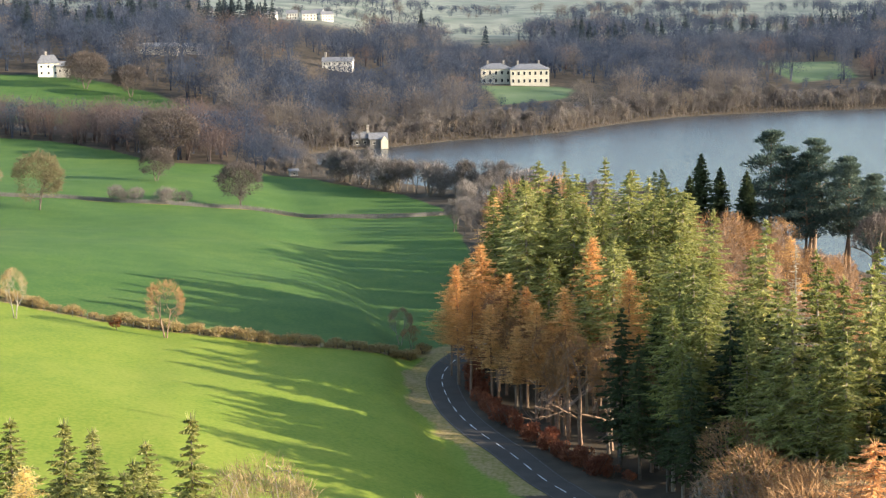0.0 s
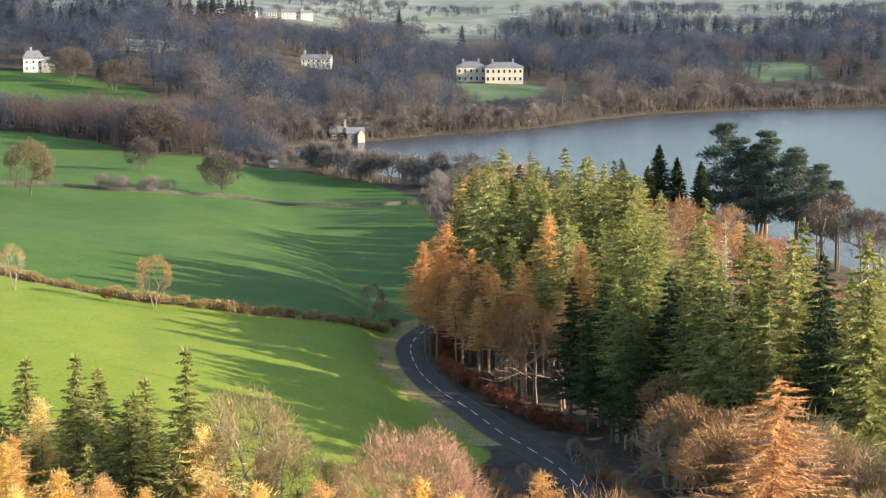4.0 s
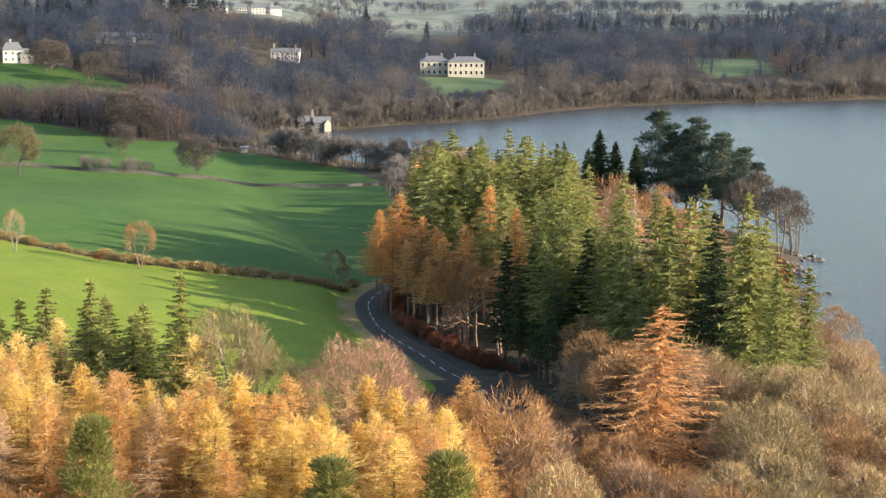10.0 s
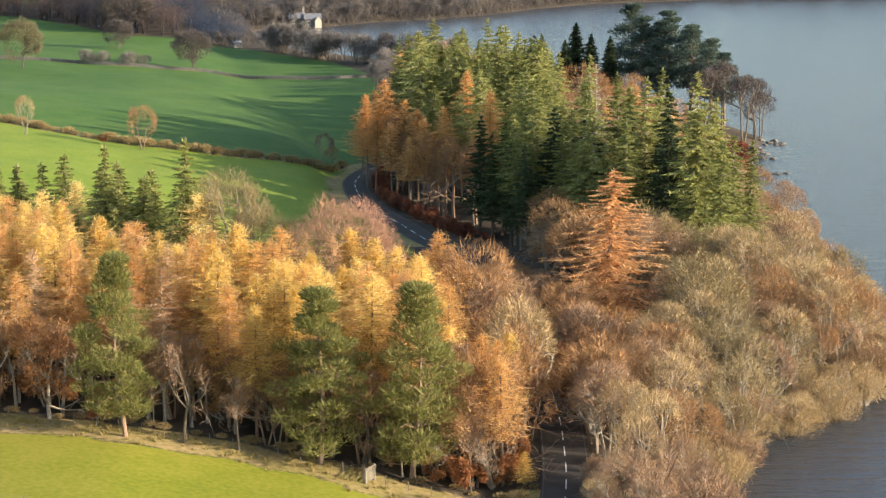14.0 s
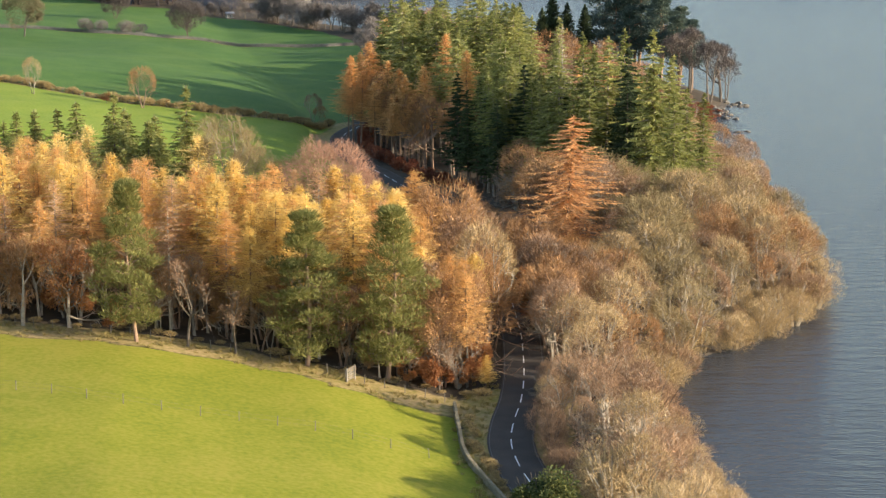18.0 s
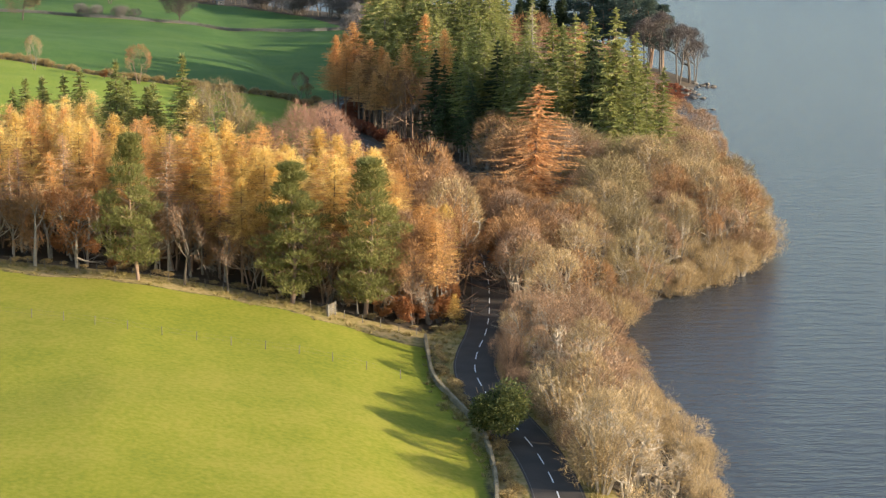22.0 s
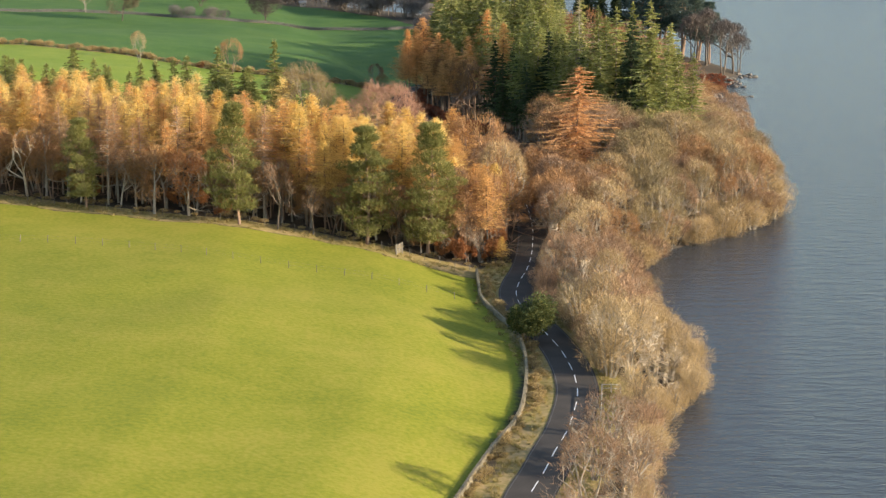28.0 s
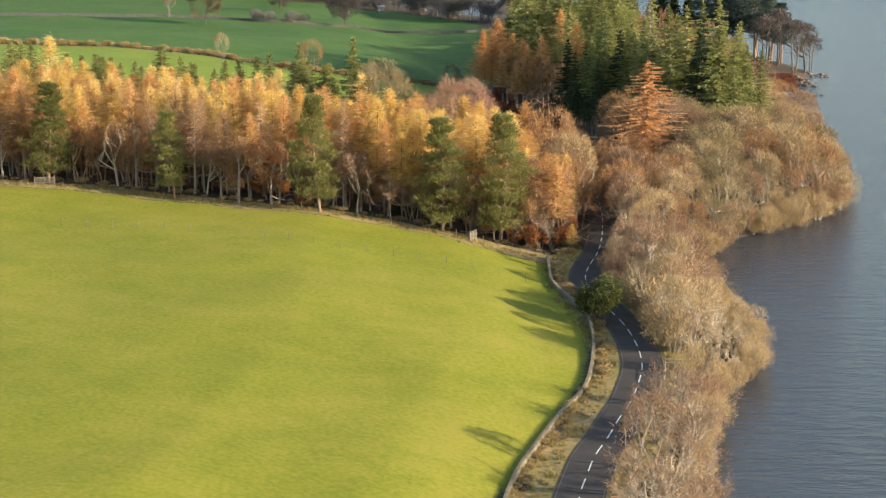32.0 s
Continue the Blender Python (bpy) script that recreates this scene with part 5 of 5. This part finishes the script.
HOUSES = [(42.5, 1052, 40), (-203, 953, 26), (-58, 1046, 24), (-150, 1042, 14), (-31, 764, 16), (-51, 629, 8)]
FAR_SHORE = np.array(SHORE[32:], float)
rng = np.random.default_rng(77)
spots = dict(twig=[], rust=[], fir=[], buff=[])
y = 560.0
while y < 3000:
    gap = np.interp(y, [560, 755, 770, 900, 1400, 3000], [9, 9, 15, 18, 21, 30])
    half = 0.27 * (y + 215) + 30
    n = int(2 * half / gap)
    xs = -half + (np.arange(n) + rng.uniform(0.1, 0.9, n)) * gap
    ys = y + rng.uniform(-0.4, 0.4, n) * gap
    q = np.stack([xs, ys], 1)
    ok = inside(q, LAND) & (seg_dist(q, np.array(SHORE, float)) > 9)
    for fpoly in [FIELD_FAR, FIELD_LONG] + FIELDS_BEYOND:
        ok &= ~inside(q, fpoly)
    for hx, hy, hr in HOUSES:
        ok &= ~((xs > hx - hr * 0.75) & (xs < hx + hr * 1.3) & (ys > hy - hr * 2.6) & (ys < hy + hr * 0.5))
    ok &= ~((xs > -2) & (ys < 640)) & ~((xs > -50) & (ys < 755))
    ok &= ~((xs < -95) & (ys > 752) & (ys < 850))
    zg = ground_z(xs, ys, road=False)
    ok &= zg > 0.8
    for (px, py), good in zip(q, ok):
        if not good:
            continue
        low = (25 * py / 1000 < px < 82 * py / 1050 and py < 1046) or (180 * py / 1070 < px < 268 * py / 1090 and py < 1075)
        if low:
            spots["twig"].append((px, py, rng.uniform(4.5, 8)))
            continue
        if py > 1540 + 30 * wobble(px, 0, 50) and wobble(px, py * 0.4, 45) + 0.5 * wobble(px, py, 23) < 0.15:
            continue
        if 1330 < py < 1640 and (-0.13 < px / py < -0.04 or 0.0 < px / py < 0.048):
            continue
        band = wobble(px, py, 60) + rng.normal(0, 0.4)
        if py < 760 and px > -75:
            spots["twig"].append((px, py, rng.uniform(6, 11)))
        elif py < 760:
            spots["rust" if band > -0.1 else "twig"].append((px, py, rng.uniform(14, 19)))
        elif 1000 < py < 1600 and wobble(px, py, 105) > 0.5 and rng.random() < 0.45:
            spots["fir"].append((px, py, rng.uniform(16, 25)))
        else:
            shore_d = seg_dist(np.array([(px, py)]), FAR_SHORE)[0]
            kind_of = "buff" if shore_d < 60 + 40 * band or rng.random() < 0.12 else "rust" if band > 1.0 else "twig"
            high = rng.uniform(15, 25) if py < 1700 else rng.uniform(10, 17)
            bearing = px / py
            if py > 1150 and (-0.13 < bearing < -0.04 or 0.0 < bearing < 0.048):
                high *= 0.62
            spots[kind_of].append((px, py, high * (0.7 if shore_d < 25 else 1)))
            if py > 1540:
                spots[kind_of] += [(px + rng.normal(0, 11), py + rng.normal(0, 11), high * rng.uniform(0.7, 1))]
    y += gap * 0.9
for x0, y0, n, r in ((-330, 1400, 22, 40), (-230, 1420, 12, 20), (-150, 1380, 26, 26), (-12, 1480, 2, 5), (-52, 1470, 1, 4)):
    spots["fir"] += [(x0 + rng.normal(0, r * 0.6), y0 + rng.normal(0, r * 0.6), rng.uniform(18, 26)) for _ in range(n)]
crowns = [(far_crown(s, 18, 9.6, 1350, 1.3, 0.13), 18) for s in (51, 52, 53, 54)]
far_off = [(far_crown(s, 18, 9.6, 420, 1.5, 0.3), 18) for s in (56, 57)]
# far crowns carry haze as a blue-grey tint in their colour
stamp("far_woodland", crowns, [p for p in spots["twig"] if p[1] < 1330], M["far_twig"], "leafless woodland on the far shore, tinted haze blue-grey")
stamp("hill_woodland", far_off, [p for p in spots["twig"] if p[1] >= 1330], M["far_twig"], "leafless woods on the far hillside, tinted haze blue-grey")
stamp("buff_woodland", crowns, spots["buff"], M["far_buff"], "buff-grey leafless trees along the far shore")
stamp("rusty_woodland", crowns, spots["rust"], M["far_rust"], "rust-brown leafless woodland above the far pasture")
edge = spline(SHORE[31:46], 2.2)
lean = np.gradient(edge, axis=0)
lean /= np.linalg.norm(lean, axis=1)[:, None]
rows = [(p[0] - w[1] * off * rng.uniform(0.6, 1.4), p[1] + w[0] * off * rng.uniform(0.6, 1.4), rng.uniform(lo, hi)) for off, lo, hi in ((0.8, 1.2, 3), (4, 2.5, 7), (9, 5, 11)) for p, w in zip(edge, lean)]
stamp("shore_scrub", [(far_crown(58, 6, 4.0, 130, 0.6, 0.22), 6)], rows, M["far_buff"], "low leafless scrub along the far waterline", "scrub")
far_cone = conifer(55, 20, 5.2, 0.05, 1.3, 7, 3, 0.5, 0.9, 0.2, "far_fir", "bark")[2][1]
stamp("far_conifers", [(far_cone, 20)], spots["fir"], M["far_fir"], "dark conifers, tinted blue with haze, standing above the far woods")


# ---- buildings ----
def box(bm, x0, x1, y0, y1, z0, z1):
    v = [bm.verts.new(c) for c in ((x0, y0, z0), (x1, y0, z0), (x1, y1, z0), (x0, y1, z0), (x0, y0, z1), (x1, y0, z1), (x1, y1, z1), (x0, y1, z1))]
    for f in ((0, 3, 2, 1), (4, 5, 6, 7), (0, 1, 5, 4), (1, 2, 6, 5), (2, 3, 7, 6), (3, 0, 4, 7)):
        bm.faces.new([v[i] for i in f])


def boxes(*dims):
    bm = bmesh.new()
    for d in dims:
        box(bm, *d)
    return bm


def roof_mesh(w, d, z, rise, hip, over=0.5):
    """A gabled (hip 0) or hipped roof over a block w wide and d deep, centred."""
    bm = bmesh.new()
    a, b = w / 2 + over, d / 2 + over
    lo = [bm.verts.new(c) for c in ((-a, -b, z), (a, -b, z), (a, b, z), (-a, b, z))]
    r = [bm.verts.new((-a + hip, 0, z + rise)), bm.verts.new((a - hip, 0, z + rise))]
    for f in ((lo[0], lo[1], r[1], r[0]), (lo[2], lo[3], r[0], r[1]), (lo[1], lo[2], r[1]), (lo[3], lo[0], r[0]), (lo[3], lo[2], lo[1], lo[0])):
        bm.faces.new(f)
    return bm


def house_block(thing, ox, oy, w, d, h, rise, hip, cols, rows, wall="render", zoff=0.0, win=(1.2, 1.9)):
    """A block of a house: walls, roof and a front with rows of recessed windows."""
    holder = part("wall", boxes((ox - w / 2, ox + w / 2, oy - d / 2, oy + d / 2, -2, h)), M[wall], thing)
    bm = roof_mesh(w, d, h + zoff, rise, hip)
    bmesh.ops.translate(bm, verts=bm.verts, vec=(ox, oy, 0))
    part("roof", bm, M["slate"], thing)
    for r in range(rows):
        for c in range(cols):
            cx = ox - w / 2 + (c + 0.5) * w / cols
            cz = (r + 0.5) * h / rows
            ww, wh = win
            wi = part("window", boxes((cx - ww / 2 - 0.12, cx + ww / 2 + 0.12, oy - d / 2 - 0.06, oy - d / 2 + 0.1, cz - wh / 2 - 0.12, cz + wh / 2 + 0.12)), M["render"], thing)
            part("pane", boxes((cx - ww / 2, cx + ww / 2, oy - d / 2 - 0.085, oy - d / 2 - 0.062, cz - wh / 2, cz + wh / 2)), M["glass_dark"], wi, "dark window pane")
    return holder


def chimney(thing, x, y, z0, z1, w=1.0):
    part("chimney", boxes((x - w / 2, x + w / 2, y - w / 2, y + w / 2, z0, z1), (x - w * 0.62, x + w * 0.62, y - w * 0.62, y + w * 0.62, z1, z1 + 0.3)), M["stone"], thing)


man = empty("mansion", 42, 1056, gz(42, 1050) + 0.3, 0, "cream-rendered two-storey mansion with hipped slate roofs among trees", "house")
house_block(man, 8.5, -2, 22, 12, 8.6, 3.0, 6, 7, 2, "cream")
house_block(man, -10.5, 4, 17, 12, 8.8, 3.0, 6, 5, 2, "cream")
for x, y in ((2, 0), (14, 0), (-6, 5), (-15, 5)):
    chimney(man, x, y, 10, 13)
wh = empty("white_house", -200, 953, gz(-200, 953) + 0.2, 12, "tall white gabled house beside a stone cottage on the hill", "house")
house_block(wh, -2, 0, 10.5, 9, 6.6, 4.2, 2.5, 3, 2, "render", 0, (1.0, 1.2))
house_block(wh, 5.5, -2, 7, 7, 5.0, 2.4, 0, 2, 1, "stone", 0, (1.0, 1.1))
chimney(wh, -3, 0, 9, 12.2)
cot = empty("white_cottage", -58, 1046, gz(-58, 1046) + 0.4, -6, "long white cottage with slate roof among the trees", "house")
house_block(cot, 0, 0, 17, 7, 4.8, 2.4, 0, 6, 2, "render", 0, (0.9, 1.0))
chimney(cot, -7, 0, 6, 9.5); chimney(cot, 6, 0, 6, 8.6, 0.8)
for x, y, w in ((-164, 1040, 34), (-137, 1048, 17)):
    row = empty("farm_building", x, y, gz(x, y) + 0.5, -4, "long pale stone farm building with low roof", "house", "farm buildings")
    house_block(row, 0, 0, w, 8, 3.6, 2.2, 0, int(w / 4), 1, "stone", 0, (1.0, 1.0))
bh = empty("boathouse", -30, 765, max(gz(-30, 765), 0.4), 4, "dark stone boathouse with white gable end on the shore", "house")
house_block(bh, 3.6, 0, 7.2, 6.6, 3.3, 2.5, 0, 2, 1, "darkstone", 0, (1.0, 1.0))
gable = bmesh.new()
front = [[gable.verts.new((x, y, z)) for x, z in ((4.6, -1), (7.6, -1), (7.6, 2.7), (6.1, 4.6), (4.6, 2.7))] for y in (-4.4, -3.28)]
for f in (front[0], front[1][::-1], *([front[0][i], front[1][i], front[1][(i + 1) % 5], front[0][(i + 1) % 5]] for i in range(5))):
    gable.faces.new(f)
bmesh.ops.recalc_face_normals(gable, faces=gable.faces)
part("gable_end", gable, M["cream"], bh, "white painted gable end")
house_block(bh, -3.6, 1.6, 6.6, 6, 3.6, 2.6, 0, 2, 1, "darkstone", 0, (0.9, 1.0))
chimney(bh, -0.6, 1.5, 3, 8.6, 1.0)
hut = empty("boat_shed", -51, 629, gz(-51, 629), 20, "small pale stone shed at the bay's edge", "shed")
house_block(hut, 0, 0, 2.6, 2.2, 1.7, 0.8, 0, 1, 1, "stone", 0, (0.6, 0.7))
for x, y, w, h in ((-112, 1590, 12, 5.5), (-98, 1600, 10, 5.5), (-128, 1605, 9, 5), (-106, 1615, 9, 6.5), (-156, 1580, 10, 4.5), (-144, 1590, 8, 4.5)):
    vh = empty("village_house", x, y, gz(x, y), R.uniform(-20, 20), "distant white rendered house above the trees", "house", "village houses")
    house_block(vh, 0, 0, w, 9, h, 3, 0, 4, 2, "render", 0, (1.1, 1.4))


# ---- walls, fences and gates ----
def stone_wall(name, line, height, label, step=0.42, material="wallstone"):
    """A dry-stone wall of uneven courses with upright coping stones."""
    rng = np.random.default_rng(len(line))
    pts = spline(line, step)
    way = np.gradient(pts, axis=0)
    way /= np.linalg.norm(way, axis=1)[:, None]
    zz = ground_z(pts[:, 0], pts[:, 1])
    cube = np.array([(-1, -1, -1), (1, -1, -1), (1, 1, -1), (-1, 1, -1), (-1, -1, 1), (1, -1, 1), (1, 1, 1), (-1, 1, 1)]) * 0.5
    quad = np.array([(4, 5, 6, 7), (0, 1, 5, 4), (1, 2, 6, 5), (2, 3, 7, 6), (3, 0, 4, 7)])
    V, F = [], []
    for p, u, z in zip(pts, way, zz):
        s = np.array([-u[1], u[0]])
        for c in range(4):
            top = c == 3
            size = np.array([step * rng.uniform(0.75, 1.15), (0.55 - 0.05 * c) * rng.uniform(0.85, 1.15), height / 3.6 * rng.uniform(0.9, 1.2)])
            if top:
                size *= (0.6, 0.9, 1.1)
            v = cube * size * rng.uniform(0.86, 1.0, (8, 3))
            off = p + u * (c % 2) * step / 2
            k = len(V) * 8
            V.append(np.stack([off[0] + v[:, 0] * u[0] + v[:, 1] * s[0], off[1] + v[:, 0] * u[1] + v[:, 1] * s[1], z + v[:, 2] + height * (c + 0.4) / 3.9], 1))
            F.append(quad + k)
    wall = empty(name, 0, 0, 0, 0, label, "wall", "", "structure")
    ob = part("stones", mesh_of("stones", np.concatenate(V), np.concatenate(F), M[material]), None, wall)
    tagged(ob, "", "", "", "stuff")
    return wall


stone_wall("roadside_wall", [(16.6, 89.5), (16.7, 80), (17.0, 70), (18.8, 61), (21.3, 50), (22, 42), (22, 31), (21, 17), (19.6, 8), (16.6, -3), (13.6, -15), (11.6, -24), (10.2, -34), (8.6, -50), (7.6, -90), (7.2, -200), (5.5, -378)], 0.75,
           "low pale dry-stone wall between pasture and road verge")
stone_wall("field_wall", WALL_FAR, 1.15, "long grey dry-stone wall across the far pasture", 0.8, "darkstone")


def fence(name, line, gap, label, rails=2, high=1.1):
    """Wooden posts with wires, each post leaning a little."""
    pts = spline(line, gap)
    zz = ground_z(pts[:, 0], pts[:, 1])
    thing = empty(name, 0, 0, 0, 0, label, "fence", "", "structure")
    T = Tris()
    T.tube([(0, 0, -0.3), (0, 0, high), (0, 0, high + 0.05)], [0.05, 0.045, 0.01], 5)
    me = T.mesh("post", M["post"])
    for p, z in zip(pts, zz):
        ob = part("post", me, None, thing)
        ob.matrix_basis = pose(p[0], p[1], z, R.uniform(-4, 4), R.uniform(-4, 4), R.uniform(0, 90))
    for r in range(rails):
        W = Tris()
        W.tube([(p[0], p[1], z + high * (0.45 + 0.45 * r / max(1, rails - 1))) for p, z in zip(pts, zz)], [0.006] * len(pts), 3)
        part("wire", W.mesh("wire", M["wood"]), None, thing)
    return thing


fence("wood_edge_fence", [(15.5, 91), (10, 92.3), (5, 92.6), (-1.5, 95.6), (-11, 97.5), (-23, 98.2), (-37, 100.7), (-46, 103), (-63, 108), (-80, 107), (-110, 110)], 2.5, "post-and-wire fence along the wood's edge")
fence("pasture_fence", [(-62, 74.5), (-54, 74), (-42, 74.2), (-30, 72), (-21, 69.5), (-11, 69.4), (-3, 69.5), (5.5, 68), (16, 67)], 4.2, "thin post-and-wire fence crossing the sheep pasture")
for p in spline([(17.6, 84), (17.8, 72), (20.2, 58), (22.4, 42), (22.6, 31), (21.6, 17), (19.2, 8), (16.4, -3), (13.4, -15), (11.4, -24), (10, -34), (8.6, -50)], 1.7):
    plant("bramble", p[0] + R.uniform(0.2, 1.4), p[1], height=R.uniform(0.4, 1.0), rng=R, wide=1.6, label="tan dead bracken against the roadside wall")
fence("hedge_fence", [(-116.3, 323), (-80.4, 321.9), (-68.3, 315.9), (-57.6, 311.7), (-46.7, 307.8), (-35.3, 306.6), (-25.9, 306.3), (-8.8, 314.5)], 3.0, "post-and-wire fence along the field hedge")


def timber_gate(name, x, y, rz, wide, high, bars, label):
    thing = empty(name, x, y, gz(x, y), rz, label, "gate")
    for s in (-1, 1):
        part("gate_post", boxes((s * wide / 2 - 0.09, s * wide / 2 + 0.09, -0.09, 0.09, -0.4, high + 0.2)), M["wood"], thing)
    for b in range(bars):
        z = 0.2 + (high - 0.25) * b / (bars - 1)
        part("bar", boxes((-wide / 2 + 0.09, wide / 2 - 0.09, -0.03, 0.03, z, z + 0.11)), M["wood"], thing)
    part("brace", boxes((-0.06, 0.06, -0.055, -0.031, 0.2, high - 0.05)), M["wood"], thing)
    return thing


timber_gate("field_gate", 4.0, 92.6, 62, 2.0, 1.6, 6, "weathered pale timber gate at the wood corner")
timber_gate("field_gate", -73, 107.4, -2, 3.6, 1.25, 5, "five-bar timber gate in the wood-edge fence")

rail = empty("road_railing", 0, 0, 0, 0, "pale wooden railing round a grassy bay beside the road", "railing")
rail_line = np.array([(29.9, 9), (30.4, 14), (31.0, 20.5), (33.4, 21.2)])
pts = np.concatenate([np.linspace(a, b, max(2, int(np.linalg.norm(np.subtract(b, a)) / 1.7)), endpoint=False) for a, b in zip(rail_line, rail_line[1:])] + [rail_line[-1:]])
pz = ground_z(pts[:, 0], pts[:, 1])
for (x, y), z in zip(pts, pz):
    part("rail_post", boxes((x - 0.08, x + 0.08, y - 0.08, y + 0.08, z - 0.4, z + 1.15)), M["rail"], rail)
for a, b, za, zb in zip(pts, pts[1:], pz, pz[1:]):
    for h in (0.6, 1.08):
        W = Tris()
        W.tube([(a[0], a[1], za + h), (b[0], b[1], zb + h)], [0.06, 0.06], 4)
        part("rail", W.mesh("rail", M["rail"]), None, rail)


# ---- rocks on the point ----
def rock_mesh(seed):
    bm = bmesh.new()
    bmesh.ops.create_icosphere(bm, subdivisions=2, radius=1)
    for v in bm.verts:
        v.co *= 1 + 0.35 * noise.noise(v.co * 1.3 + Vector((seed * 7, 0, 0))) + 0.12 * noise.noise(v.co * 3.1 + Vector((seed, 0, 0)))
        v.co.z *= 0.6
    me = bpy.data.meshes.new("shore_rock")
    bm.to_mesh(me)
    bm.free()
    me.materials.append(M["shorestone"])
    return me


rocks = [rock_mesh(s) for s in range(4)]
spots_r = [(84 + k * 0.5, 328 + k * 0.14 + R.uniform(-0.7, 0.7), R.uniform(0.35, 0.9)) for k in range(36)]
spots_r += [(R.uniform(84, 93), R.uniform(329, 342), R.uniform(0.5, 1.2)) for _ in range(20)]
spots_r += [(R.uniform(98, 104), R.uniform(354, 374), R.uniform(0.5, 1.2)) for _ in range(22)]
spots_r += [(R.uniform(103, 112), 379 + 0.8 * R.uniform(0, 10), R.uniform(0.5, 1.2)) for _ in range(14)]
for x, y, s in spots_r:
    ob = new("shore_rock", rocks[R.randrange(4)])
    ob.matrix_basis = Matrix.Translation((x, y, max(gz(x, y), -0.2) + 0.12 * s)) @ Matrix.Rotation(R.uniform(0, 6), 4, "Z") @ Matrix.Scale(s, 4)
    tagged(ob, "weathered tan boulder on the lake shore", "rock", "shore rocks")
for x, y in scatter([(89, 347), (97, 350), (103, 368), (99, 374), (91, 366)], 2.4, 61):
    plant("beech_scrub", x, y, height=R.uniform(0.7, 1.3), rng=R, wide=1.3, label="low rust-red bracken above the shore rocks")


# ---- rough grass on the verges and along the wood's edge ----
tuft_rng = np.random.default_rng(91)
T = Tris()
for _ in range(26):
    a = tuft_rng.uniform(0, 6.283)
    q = np.array([math.cos(a), math.sin(a), 0]) * tuft_rng.uniform(0, 0.3)
    sliver(T, tuft_rng, q, unit(np.array([math.cos(a) * 0.6, math.sin(a) * 0.6, 1]) + tuft_rng.normal(0, 0.3, 3)), tuft_rng.uniform(0.3, 0.6), 0.06)
tuft_mesh = T.mesh("tuft", M["tuft"])
tufts = []
near_road = spline([p for p in ROAD if -70 < p[1] < 104], 0.35)
way = np.gradient(near_road, axis=0)
way /= np.linalg.norm(way, axis=1)[:, None]
for p, w in zip(near_road, way):
    for side, lo, hi in ((-1, 3.1, 6.8), (1, 3.1, 4.4)):
        d = tuft_rng.uniform(lo, hi) * side
        tufts.append((p[0] + w[1] * d, p[1] - w[0] * d, tuft_rng.uniform(0.25, 0.7)))
for p in spline([(16, 88), (10, 90.6), (3.8, 90.6), (-1.5, 93.6), (-11, 95.6), (-23, 96.2), (-37, 98.6), (-46, 101), (-63, 106), (-80, 105), (-120, 109)], 0.35):
    tufts.append((p[0] + tuft_rng.normal(0, 0.8), p[1] + tuft_rng.normal(0.6, 1.6), tuft_rng.uniform(0.25, 0.7)))
stamp("verge_grass", [(tuft_mesh, 0.5)], tufts, M["tuft"], "rough tan and green grass along verges and wood edge", "grass", True)
